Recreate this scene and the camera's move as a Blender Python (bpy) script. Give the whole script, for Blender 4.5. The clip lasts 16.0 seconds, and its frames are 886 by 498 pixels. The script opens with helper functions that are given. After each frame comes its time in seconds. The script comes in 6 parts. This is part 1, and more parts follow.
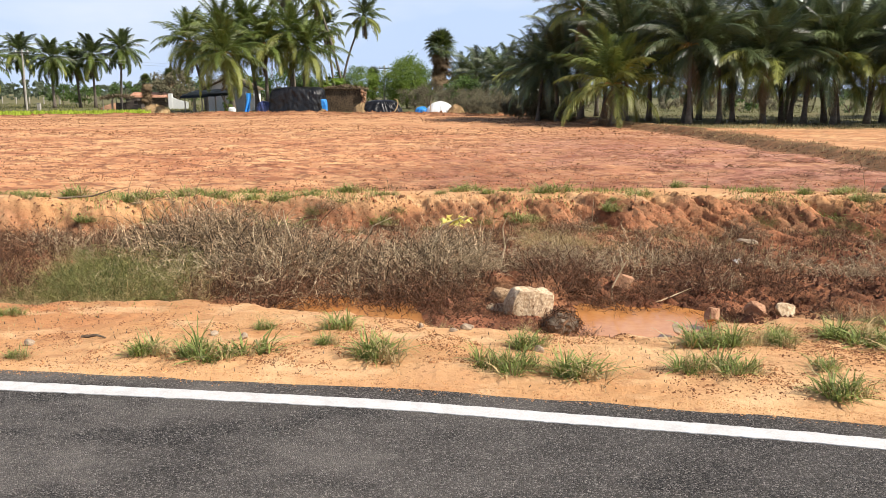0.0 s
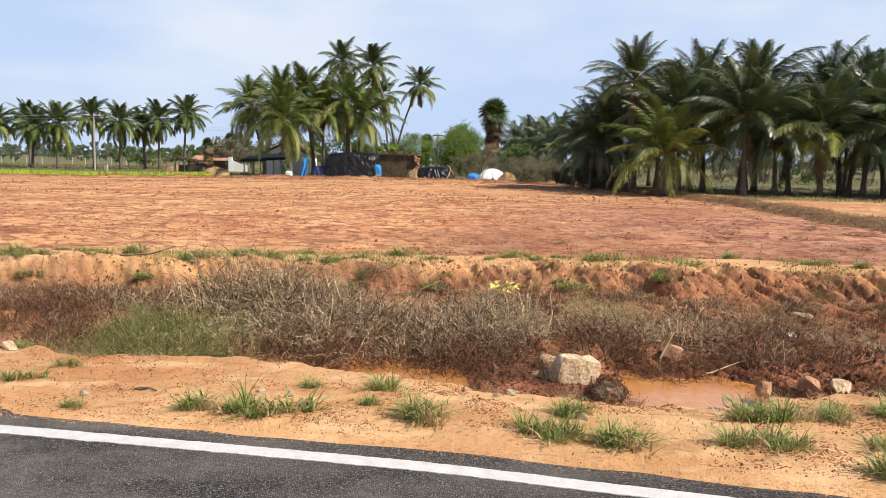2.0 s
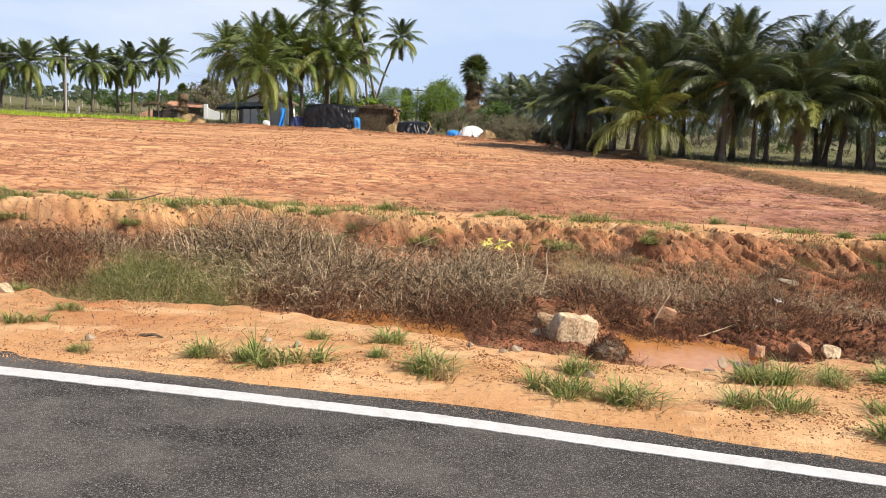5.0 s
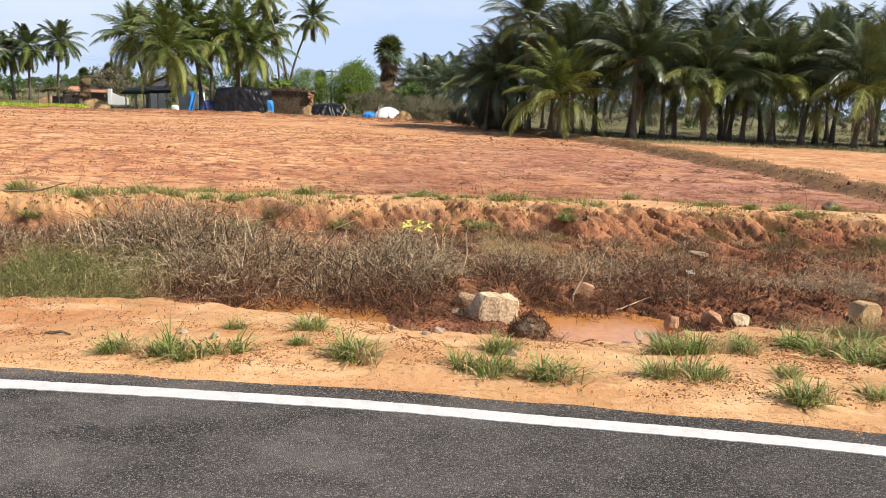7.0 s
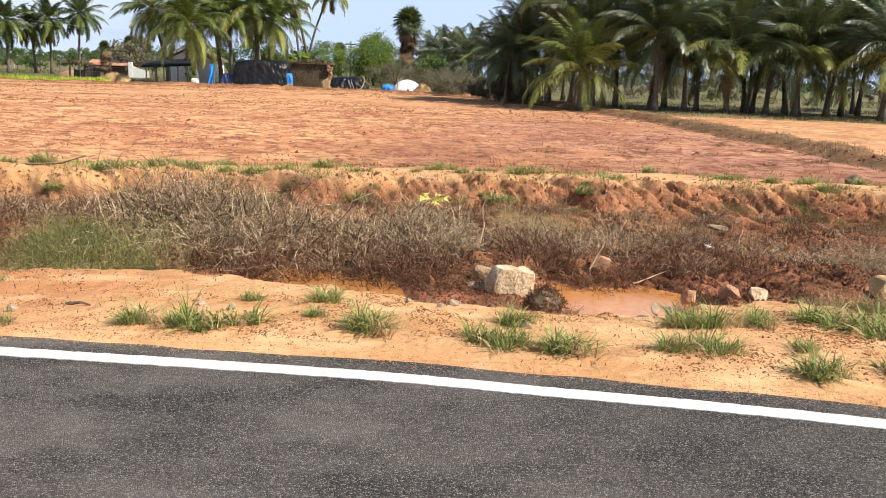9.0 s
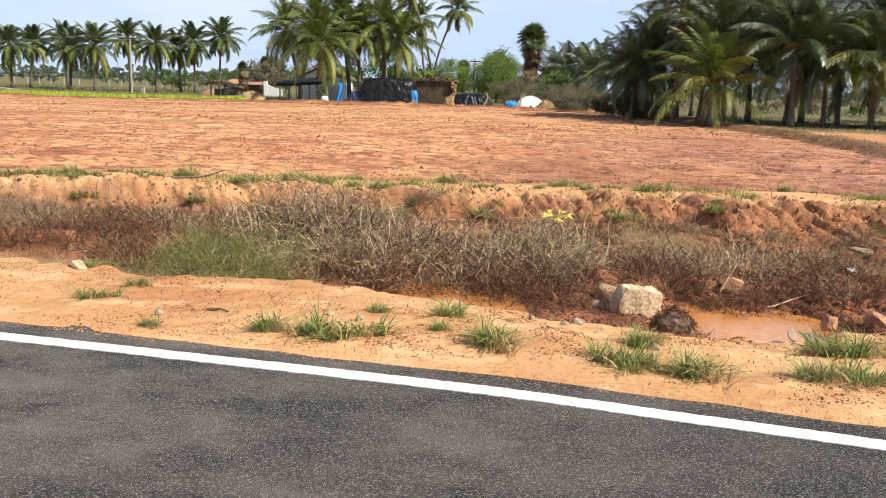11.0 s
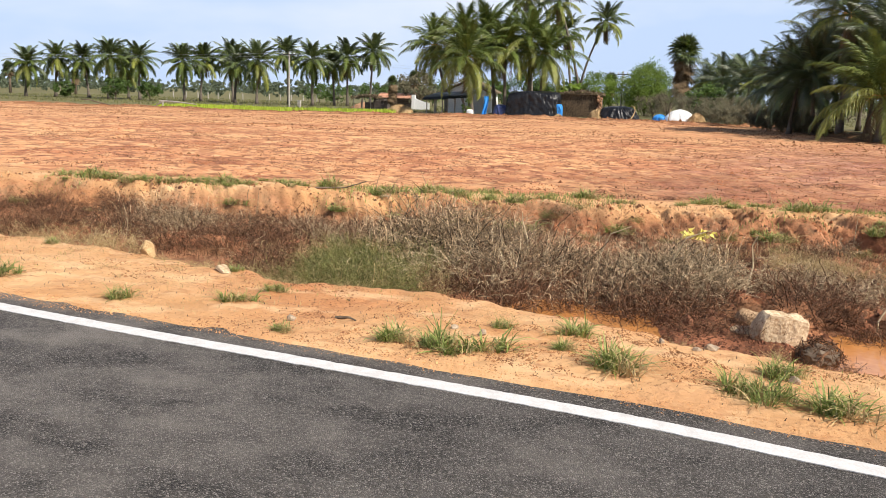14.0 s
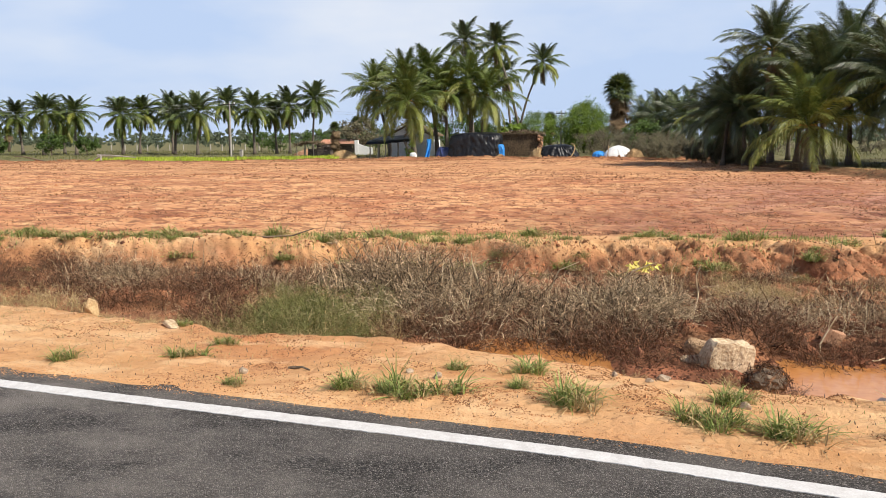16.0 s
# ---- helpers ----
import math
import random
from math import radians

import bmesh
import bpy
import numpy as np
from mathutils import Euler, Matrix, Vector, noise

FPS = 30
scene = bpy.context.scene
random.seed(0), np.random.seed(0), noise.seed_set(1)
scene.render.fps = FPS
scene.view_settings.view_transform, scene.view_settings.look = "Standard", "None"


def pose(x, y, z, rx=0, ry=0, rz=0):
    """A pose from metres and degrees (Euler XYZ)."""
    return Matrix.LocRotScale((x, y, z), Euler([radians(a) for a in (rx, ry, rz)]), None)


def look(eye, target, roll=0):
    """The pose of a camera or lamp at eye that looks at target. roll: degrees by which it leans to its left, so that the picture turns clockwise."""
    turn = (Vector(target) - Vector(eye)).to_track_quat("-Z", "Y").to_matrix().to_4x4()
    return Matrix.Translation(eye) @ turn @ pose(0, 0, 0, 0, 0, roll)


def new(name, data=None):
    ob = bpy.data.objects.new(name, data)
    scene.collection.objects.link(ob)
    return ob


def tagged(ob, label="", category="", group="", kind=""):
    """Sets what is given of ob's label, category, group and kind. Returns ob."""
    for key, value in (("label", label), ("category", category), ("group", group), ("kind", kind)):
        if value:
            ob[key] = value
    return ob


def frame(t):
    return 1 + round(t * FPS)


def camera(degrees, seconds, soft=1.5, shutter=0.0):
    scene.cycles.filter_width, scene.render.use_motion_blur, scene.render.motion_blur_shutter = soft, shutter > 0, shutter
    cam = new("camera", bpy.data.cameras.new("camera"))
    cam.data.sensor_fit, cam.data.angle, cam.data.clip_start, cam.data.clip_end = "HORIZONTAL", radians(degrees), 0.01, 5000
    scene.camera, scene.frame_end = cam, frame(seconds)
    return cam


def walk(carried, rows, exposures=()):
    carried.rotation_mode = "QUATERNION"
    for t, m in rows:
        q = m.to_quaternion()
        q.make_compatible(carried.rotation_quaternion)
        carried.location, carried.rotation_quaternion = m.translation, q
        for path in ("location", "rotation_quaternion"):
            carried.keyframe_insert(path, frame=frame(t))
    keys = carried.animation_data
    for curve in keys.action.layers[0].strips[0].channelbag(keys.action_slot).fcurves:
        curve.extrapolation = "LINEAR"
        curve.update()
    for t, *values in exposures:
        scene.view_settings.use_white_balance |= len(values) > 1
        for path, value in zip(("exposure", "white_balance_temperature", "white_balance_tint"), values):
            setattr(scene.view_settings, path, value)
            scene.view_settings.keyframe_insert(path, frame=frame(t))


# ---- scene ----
cam = camera(57.7, 16.0, 0.6)

PATH = [
    (0, (0.068, 0.314, 1.447), (0.037, 2.278, 1.07), 0.2),
    (0.5, (0.055, 0.307, 1.446), (0.005, 2.276, 1.099), 0.2),
    (1, (0.052, 0.31, 1.44), (-0.025, 2.286, 1.14), 0.6),
    (1.5, (0.074, 0.304, 1.468), (-0.038, 2.285, 1.22), 1.0),
    (2, (0.089, 0.253, 1.445), (-0.068, 2.235, 1.228), 1.1),
    (2.5, (0.037, 0.253, 1.443), (-0.148, 2.232, 1.223), 1.0),
    (3, (-0.067, 0.267, 1.439), (-0.264, 2.242, 1.194), 1.1),
    (3.5, (-0.133, 0.262, 1.432), (-0.319, 2.233, 1.152), 1.7),
    (4, (-0.146, 0.241, 1.43), (-0.306, 2.212, 1.13), 2.5),
    (6.5, (-0.138, 0.266, 1.424), (-0.074, 2.235, 1.078), 2.7),
    (7, (-0.14, 0.282, 1.427), (-0.026, 2.247, 1.07), 2.4),
    (7.5, (-0.11, 0.317, 1.439), (0.046, 2.276, 1.071), 2.1),
    (8, (-0.108, 0.288, 1.435), (0.068, 2.243, 1.049), 2.1),
    (8.5, (-0.109, 0.278, 1.425), (0.045, 2.23, 1.019), 2.2),
    (9, (-0.113, 0.28, 1.422), (-0.045, 2.234, 0.999), 2.3),
    (9.5, (-0.122, 0.281, 1.416), (-0.173, 2.234, 0.988), 2.2),
    (10, (-0.145, 0.272, 1.419), (-0.31, 2.22, 0.993), 2.0),
    (10.2, (-0.154, 0.272, 1.421), (-0.367, 2.215, 1.0), 1.9),
    (12.3, (-0.141, 0.28, 1.424), (-0.385, 2.232, 1.064), 1.7),
    (12.5, (-0.145, 0.287, 1.42), (-0.408, 2.237, 1.062), 1.8),
    (13, (-0.14, 0.305, 1.426), (-0.489, 2.24, 1.062), 2.0),
    (13.5, (-0.097, 0.316, 1.439), (-0.563, 2.225, 1.067), 1.9),
    (14, (-0.066, 0.332, 1.434), (-0.638, 2.212, 1.06), 1.7),
    (14.5, (-0.054, 0.317, 1.434), (-0.683, 2.181, 1.073), 1.3),
    (15, (-0.05, 0.3, 1.437), (-0.682, 2.167, 1.098), 0.9),
    (15.5, (-0.052, 0.295, 1.438), (-0.644, 2.181, 1.132), 0.4),
    (16, (-0.075, 0.311, 1.444), (-0.529, 2.24, 1.175), -0.3),
]
EXPOSURE = [(0, 0.50), (1.5, 0.46), (2.5, 0.37), (3, 0.37), (4, 0.42), (6.5, 0.48), (8, 0.54), (9, 0.60), (10, 0.58), (12.5, 0.52), (14.5, 0.48), (15.2, 0.44), (16, 0.34)]
walk(cam, [(t, look(eye, target, roll)) for t, eye, target, roll in PATH], EXPOSURE)

# ---- sky, sun, exposure ----
SUN_DIR = Vector((0.66, -0.24, 0.71)).normalized()
world = bpy.data.worlds.new("sky")
scene.world = world
world.use_nodes = True
wt = world.node_tree
wn, wl = wt.nodes, wt.links
sky = wn.new("ShaderNodeTexSky")
sky.sky_type = "NISHITA"
sky.sun_disc = False
sky.sun_elevation = math.asin(SUN_DIR.z)
sky.sun_rotation = math.atan2(SUN_DIR.x, SUN_DIR.y)
sky.air_density, sky.dust_density, sky.ozone_density = 1.0, 0.9, 1.6
tc = wn.new("ShaderNodeTexCoord")
mp = wn.new("ShaderNodeMapping")
mp.inputs["Scale"].default_value = (1.3, 1.3, 4.0)
cl = wn.new("ShaderNodeTexNoise")
cl.inputs["Scale"].default_value, cl.inputs["Detail"].default_value, cl.inputs["Roughness"].default_value = 1.6, 5, 0.5
cr = wn.new("ShaderNodeValToRGB")
cr.color_ramp.elements[0].position, cr.color_ramp.elements[1].position = 0.44, 0.66
cr.color_ramp.elements[0].color, cr.color_ramp.elements[1].color = (0.64, 0.80, 1.10, 1), (0.94, 1.0, 1.12, 1)
cs = wn.new("ShaderNodeVectorMath")
cs.operation = "SCALE"
cs.inputs["Scale"].default_value = 9.7
cm = wn.new("ShaderNodeMix")
cm.data_type = "RGBA"
wl.new(tc.outputs["Generated"], mp.inputs[0])
wl.new(mp.outputs[0], cl.inputs["Vector"])
wl.new(cl.outputs[0], cr.inputs[0])
sp = wn.new("ShaderNodeSeparateXYZ")
wl.new(tc.outputs["Generated"], sp.inputs[0])
hz = wn.new("ShaderNodeMapRange")
hz.inputs["From Min"].default_value, hz.inputs["From Max"].default_value = 0.30, 0.60
hz.inputs["To Min"].default_value, hz.inputs["To Max"].default_value = 0.92, 0.0
wl.new(sp.outputs["Z"], hz.inputs[0])
wl.new(cr.outputs[0], cs.inputs[0])
wl.new(cs.outputs[0], cm.inputs["B"])
wl.new(hz.outputs[0], cm.inputs["Factor"])
wl.new(sky.outputs[0], cm.inputs["A"])
wl.new(cm.outputs["Result"], wn["Background"].inputs[0])
wn["Background"].inputs[1].default_value = 0.070

sun = new("sun", bpy.data.lights.new("sun", "SUN"))
sun.data.energy, sun.data.angle, sun.data.color = 5.0, radians(0.6), (1.0, 0.94, 0.84)
sun.matrix_world = look(SUN_DIR * 50, (0, 0, 0))


# ---- materials ----
def material(name, c1, c2, scale=4.0, rough=0.8, bump=0.0, fine=8.0, vary=0.0, island=False, translucent=0.0, spec=0.3, metal=0.0, stretch=(1, 1, 1)):
    m = bpy.data.materials.new(name)
    m.use_nodes = True
    n, l = m.node_tree.nodes, m.node_tree.links
    b = n["Principled BSDF"]
    co = n.new("ShaderNodeTexCoord")
    ma = n.new("ShaderNodeMapping")
    ma.inputs["Scale"].default_value = stretch
    l.new(co.outputs["Object"], ma.inputs[0])
    t1, t2 = n.new("ShaderNodeTexNoise"), n.new("ShaderNodeTexNoise")
    for t, s, d in ((t1, scale, 4), (t2, scale * fine, 3)):
        t.inputs["Scale"].default_value, t.inputs["Detail"].default_value = s, d
        l.new(ma.outputs[0], t.inputs["Vector"])
    add = n.new("ShaderNodeMath")
    add.operation = "MULTIPLY_ADD"
    add.inputs[1].default_value = 0.5
    l.new(t2.outputs[0], add.inputs[0])
    half = n.new("ShaderNodeMath")
    half.operation = "MULTIPLY"
    half.inputs[1].default_value = 0.5
    l.new(t1.outputs[0], half.inputs[0])
    l.new(half.outputs[0], add.inputs[2])
    ramp = n.new("ShaderNodeValToRGB")
    ramp.color_ramp.elements[0].position, ramp.color_ramp.elements[1].position = 0.36, 0.64
    ramp.color_ramp.elements[0].color, ramp.color_ramp.elements[1].color = (*c1, 1), (*c2, 1)
    l.new(add.outputs[0], ramp.inputs[0])
    col = ramp.outputs[0]
    if vary:
        src = n.new("ShaderNodeNewGeometry").outputs["Random Per Island"] if island else n.new("ShaderNodeObjectInfo").outputs["Random"]
        mr = n.new("ShaderNodeMapRange")
        mr.inputs["To Min"].default_value, mr.inputs["To Max"].default_value = 1 - vary, 1 + vary
        l.new(src, mr.inputs[0])
        hs = n.new("ShaderNodeHueSaturation")
        l.new(mr.outputs[0], hs.inputs["Value"])
        l.new(col, hs.inputs["Color"])
        col = hs.outputs[0]
    l.new(col, b.inputs["Base Color"])
    b.inputs["Roughness"].default_value, b.inputs["Metallic"].default_value = rough, metal
    b.inputs["Specular IOR Level"].default_value = spec
    if bump:
        bp = n.new("ShaderNodeBump")
        bp.inputs["Strength"].default_value, bp.inputs["Distance"].default_value = 0.6, bump
        l.new(add.outputs[0], bp.inputs["Height"])
        l.new(bp.outputs[0], b.inputs["Normal"])
    if translucent:
        tr = n.new("ShaderNodeBsdfTranslucent")
        l.new(col, tr.inputs[0])
        mx = n.new("ShaderNodeMixShader")
        mx.inputs[0].default_value = translucent
        l.new(b.outputs[0], mx.inputs[1])
        l.new(tr.outputs[0], mx.inputs[2])
        l.new(mx.outputs[0], n["Material Output"].inputs[0])
    return m


def soil_material():
    m = bpy.data.materials.new("soil")
    m.use_nodes = True
    n, l = m.node_tree.nodes, m.node_tree.links
    b = n["Principled BSDF"]
    b.inputs["Roughness"].default_value = 0.9
    b.inputs["Specular IOR Level"].default_value = 0.2
    co = n.new("ShaderNodeTexCoord")
    at = n.new("ShaderNodeAttribute")
    at.attribute_name = "soil"
    sep = n.new("ShaderNodeSeparateColor")
    l.new(at.outputs["Color"], sep.inputs[0])

    def tex(scale, detail=4, sx=1.0, sy=1.0, rough=0.55):
        ma = n.new("ShaderNodeMapping")
        ma.inputs["Scale"].default_value = (sx, sy, 1)
        l.new(co.outputs["Object"], ma.inputs[0])
        t = n.new("ShaderNodeTexNoise")
        t.inputs["Scale"].default_value, t.inputs["Detail"].default_value, t.inputs["Roughness"].default_value = scale, detail, rough
        l.new(ma.outputs[0], t.inputs["Vector"])
        return t.outputs[0]

    def ramp(src, p0, p1, c0, c1):
        r = n.new("ShaderNodeValToRGB")
        r.color_ramp.elements[0].position, r.color_ramp.elements[1].position = p0, p1
        r.color_ramp.elements[0].color, r.color_ramp.elements[1].color = (*c0, 1), (*c1, 1)
        l.new(src, r.inputs[0])
        return r.outputs[0]

    def mix(f, a, c, mode="MIX"):
        x = n.new("ShaderNodeMix")
        x.data_type, x.blend_type = "RGBA", mode
        for key, v in (("Factor", f), ("A", a), ("B", c)):
            if isinstance(v, (int, float, tuple)):
                x.inputs[key].default_value = v
            else:
                l.new(v, x.inputs[key])
        return x.outputs["Result"]

    sand = ramp(tex(0.9, 6), 0.35, 0.68, (0.50, 0.255, 0.108), (0.66, 0.405, 0.205))
    sand = mix(ramp(tex(0.45, 5), 0.50, 0.66, (0, 0, 0), (0.85, 0.85, 0.85)), sand, (0.40, 0.15, 0.055, 1))
    bits = ramp(tex(30, 5, 1, 1, 0.7), 0.56, 0.62, (0, 0, 0), (0.8, 0.8, 0.8))
    bits = mix(1.0, bits, ramp(tex(1.7, 4), 0.42, 0.60, (0.08, 0.08, 0.08), (1, 1, 1)), "MULTIPLY")
    sand = mix(bits, sand, (0.16, 0.066, 0.03, 1))
    sand = mix(ramp(tex(2.6, 4, 0.7, 1.2, 0.55), 0.53, 0.64, (0, 0, 0), (0.55, 0.55, 0.55)), sand, (0.70, 0.46, 0.25, 1))
    sand = mix(ramp(tex(6, 6, 0.6, 1.4, 0.7), 0.54, 0.64, (0, 0, 0), (0.45, 0.45, 0.45)), sand, (0.33, 0.13, 0.055, 1))
    def streaks(base, scale, lo, hi, depth, colour):
        return mix(ramp(tex(scale, 4, 0.6, 0.75, 0.55), lo, hi, (0, 0, 0), (depth, depth, depth)), base, colour)

    tilled = ramp(tex(0.35, 6, 0.8, 0.8, 0.6), 0.38, 0.62, (0.48, 0.205, 0.100), (0.70, 0.385, 0.185))
    tilled = streaks(tilled, 0.75, 0.50, 0.60, 0.55, (0.30, 0.105, 0.052, 1))
    tilled = streaks(tilled, 1.9, 0.52, 0.58, 0.5, (0.25, 0.085, 0.044, 1))
    tilled = streaks(tilled, 5.2, 0.53, 0.58, 0.65, (0.14, 0.050, 0.029, 1))
    tilled = streaks(tilled, 4.1, 0.56, 0.62, 0.5, (0.74, 0.45, 0.23, 1))
    pink = ramp(tex(1.1, 5, 1.0, 0.6, 0.6), 0.36, 0.64, (0.30, 0.118, 0.086), (0.54, 0.285, 0.205))
    pink = streaks(pink, 1.3, 0.53, 0.59, 0.75, (0.20, 0.066, 0.045, 1))
    pink = streaks(pink, 3.7, 0.52, 0.57, 0.85, (0.115, 0.040, 0.028, 1))
    pink = streaks(pink, 3.9, 0.57, 0.63, 0.5, (0.68, 0.40, 0.25, 1))
    # damp red clay, its dark tones deepened for shade under the ditch brush
    wet_shaded = ramp(tex(2.4, 6), 0.35, 0.65, (0.105, 0.038, 0.019), (0.37, 0.140, 0.070))
    wet_shaded = mix(ramp(tex(9, 6, 1, 1, 0.75), 0.50, 0.60, (0, 0, 0), (0.85, 0.85, 0.85)), wet_shaded, (0.085, 0.034, 0.020, 1))
    grass = ramp(tex(0.6, 7, 0.5, 1.2, 0.65), 0.30, 0.56, (0.165, 0.145, 0.070), (0.095, 0.110, 0.045))
    base = mix(at.outputs["Alpha"], tilled, pink)
    base = mix(sep.outputs["Blue"], base, sand)
    base = mix(sep.outputs["Red"], base, wet_shaded)
    base = mix(sep.outputs["Green"], base, grass)
    l.new(base, b.inputs["Base Color"])
    bp = n.new("ShaderNodeBump")
    bp.inputs["Strength"].default_value, bp.inputs["Distance"].default_value = 0.85, 0.038
    ad = n.new("ShaderNodeMath")
    ad.operation = "MULTIPLY_ADD"
    ad.inputs[1].default_value = 0.30
    l.new(tex(34, 5, 1, 1, 0.65), ad.inputs[0])
    l.new(tex(6, 8, 1, 1, 0.68), ad.inputs[2])
    l.new(ad.outputs[0], bp.inputs["Height"])
    l.new(bp.outputs[0], b.inputs["Normal"])
    return m


def asphalt_material():
    m = bpy.data.materials.new("asphalt")
    m.use_nodes = True
    n, l = m.node_tree.nodes, m.node_tree.links
    b = n["Principled BSDF"]
    co = n.new("ShaderNodeTexCoord")
    vo = n.new("ShaderNodeTexVoronoi")
    vo.inputs["Scale"].default_value = 185
    l.new(co.outputs["Object"], vo.inputs["Vector"])
    rnd = n.new("ShaderNodeSeparateColor")
    l.new(vo.outputs["Color"], rnd.inputs[0])
    r1 = n.new("ShaderNodeValToRGB")
    e = r1.color_ramp.elements
    e[0].position, e[0].color = 0.0, (0.014, 0.012, 0.011, 1)
    e[1].position, e[1].color = 1.0, (0.30, 0.265, 0.235, 1)
    mid = e.new(0.55)
    mid.color = (0.058, 0.050, 0.044, 1)
    hi = e.new(0.82)
    hi.color = (0.125, 0.111, 0.099, 1)
    l.new(rnd.outputs[0], r1.inputs[0])
    ma = n.new("ShaderNodeMapping")
    ma.inputs["Scale"].default_value = (0.85, 1.35, 1)
    l.new(co.outputs["Object"], ma.inputs[0])
    t = n.new("ShaderNodeTexNoise")
    t.inputs["Scale"].default_value, t.inputs["Detail"].default_value, t.inputs["Roughness"].default_value = 1.5, 9, 0.68
    l.new(ma.outputs[0], t.inputs["Vector"])
    r2 = n.new("ShaderNodeValToRGB")
    r2.color_ramp.elements[0].position, r2.color_ramp.elements[1].position = 0.40, 0.76
    r2.color_ramp.elements[0].color, r2.color_ramp.elements[1].color = (0, 0, 0, 1), (0.7, 0.7, 0.7, 1)
    l.new(t.outputs[0], r2.inputs[0])
    mx = n.new("ShaderNodeMix")
    mx.data_type = "RGBA"
    mx.inputs["B"].default_value = (0.27, 0.235, 0.205, 1)
    sx = n.new("ShaderNodeSeparateXYZ")
    l.new(co.outputs["Object"], sx.inputs[0])
    wear = n.new("ShaderNodeMapRange")
    wear.inputs["From Min"].default_value, wear.inputs["From Max"].default_value = 3.0, -3.5
    wear.inputs["To Min"].default_value, wear.inputs["To Max"].default_value = 0.22, 1.35
    l.new(sx.outputs["X"], wear.inputs[0])
    wm = n.new("ShaderNodeMath")
    wm.operation = "MULTIPLY"
    l.new(r2.outputs[0], wm.inputs[0])
    l.new(wear.outputs[0], wm.inputs[1])
    l.new(wm.outputs[0], mx.inputs["Factor"])
    l.new(r1.outputs[0], mx.inputs["A"])
    l.new(mx.outputs["Result"], b.inputs["Base Color"])
    b.inputs["Roughness"].default_value = 0.85
    b.inputs["Specular IOR Level"].default_value = 0.25
    bp = n.new("ShaderNodeBump")
    bp.inputs["Strength"].default_value, bp.inputs["Distance"].default_value = 1.0, 0.008
    bp.invert = True
    l.new(vo.outputs["Distance"], bp.inputs["Height"])
    l.new(bp.outputs[0], b.inputs["Normal"])
    return m


SOIL, ASPHALT = soil_material(), asphalt_material()
PAINT = material("road_paint", (0.50, 0.47, 0.45), (0.64, 0.62, 0.60), 14, 0.6, 0.002)
MUD_WATER = material("muddy_water", (0.43, 0.17, 0.05), (0.52, 0.23, 0.075), 2.0, 0.10, spec=0.25)
CLOD = material("clod_soil", (0.13, 0.055, 0.028), (0.34, 0.155, 0.07), 9, 0.95, 0.01, vary=0.35, island=True)
BLADE = material("green_blade", (0.15, 0.20, 0.045), (0.34, 0.37, 0.12), 9, 0.5, vary=0.45, island=True, translucent=0.35)
STRAW = material("straw_blade", (0.34, 0.24, 0.11), (0.50, 0.38, 0.19), 9, 0.7, vary=0.35, island=True, translucent=0.2)
WEED = material("weed_blade", (0.060, 0.072, 0.020), (0.30, 0.28, 0.095), 6, 0.6, vary=0.5, island=True, translucent=0.3)
# dark ends of TWIG and TWIG_RED include the shade inside the brush
TWIG = material("dry_twig", (0.05, 0.030, 0.017), (0.52, 0.37, 0.22), 6, 0.85, vary=0.8, island=True)
TWIG_RED = material("red_twig", (0.028, 0.013, 0.007), (0.245, 0.120, 0.061), 6, 0.85, vary=0.6, island=True)
TWIG_PALE = material("pale_twig", (0.40, 0.30, 0.17), (0.74, 0.60, 0.40), 6, 0.85, vary=0.5, island=True)
ROCK = material("rock_face", (0.36, 0.235, 0.13), (0.70, 0.555, 0.375), 6, 0.85, 0.02)
ROCK_RED = material("red_rock", (0.30, 0.14, 0.075), (0.50, 0.29, 0.17), 8, 0.9, 0.02)
BROWN_ROCK = material("brown_rock", (0.25, 0.15, 0.08), (0.46, 0.31, 0.18), 7, 0.9, 0.02)
STONE_GREY = material("grey_stone", (0.26, 0.19, 0.13), (0.48, 0.37, 0.26), 14, 0.85, 0.01, vary=0.2)
PLASTIC_W = material("white_plastic", (0.60, 0.57, 0.52), (0.80, 0.78, 0.74), 6, 0.5, 0.004)
YELLOW_LEAF = material("yellow_leaf", (0.62, 0.50, 0.08), (0.78, 0.68, 0.20), 9, 0.55, vary=0.2, island=True, translucent=0.25)
FROND = material("palm_leaflet", (0.045, 0.076, 0.015), (0.16, 0.19, 0.042), 1.2, 0.42, vary=0.32, translucent=0.22, spec=0.35)
FROND_DARK = material("dark_palm_leaflet", (0.027, 0.045, 0.015), (0.128, 0.155, 0.056), 1.2, 0.36, vary=0.5, translucent=0.14, spec=0.6)
# yellowing leaflets; among the grove's dark fronds this tint stands for sunlit ones
FROND_YEL = material("yellowing_leaflet", (0.13, 0.155, 0.028), (0.28, 0.28, 0.065), 1.2, 0.45, vary=0.25, translucent=0.22, spec=0.4)
FROND_DEAD = material("dead_leaflet", (0.13, 0.085, 0.045), (0.26, 0.18, 0.10), 1.5, 0.8, vary=0.3, translucent=0.1)
TRUNK = material("palm_trunk", (0.075, 0.060, 0.048), (0.20, 0.165, 0.13), 3.5, 0.9, 0.03, vary=0.2, stretch=(1, 1, 4))
BARK = material("bark", (0.09, 0.065, 0.045), (0.20, 0.15, 0.105), 5, 0.9, 0.02, stretch=(1, 1, 0.3))
LEAF = material("tree_leaf", (0.045, 0.085, 0.016), (0.10, 0.15, 0.03), 0.8, 0.5, vary=0.4, island=True, translucent=0.3)
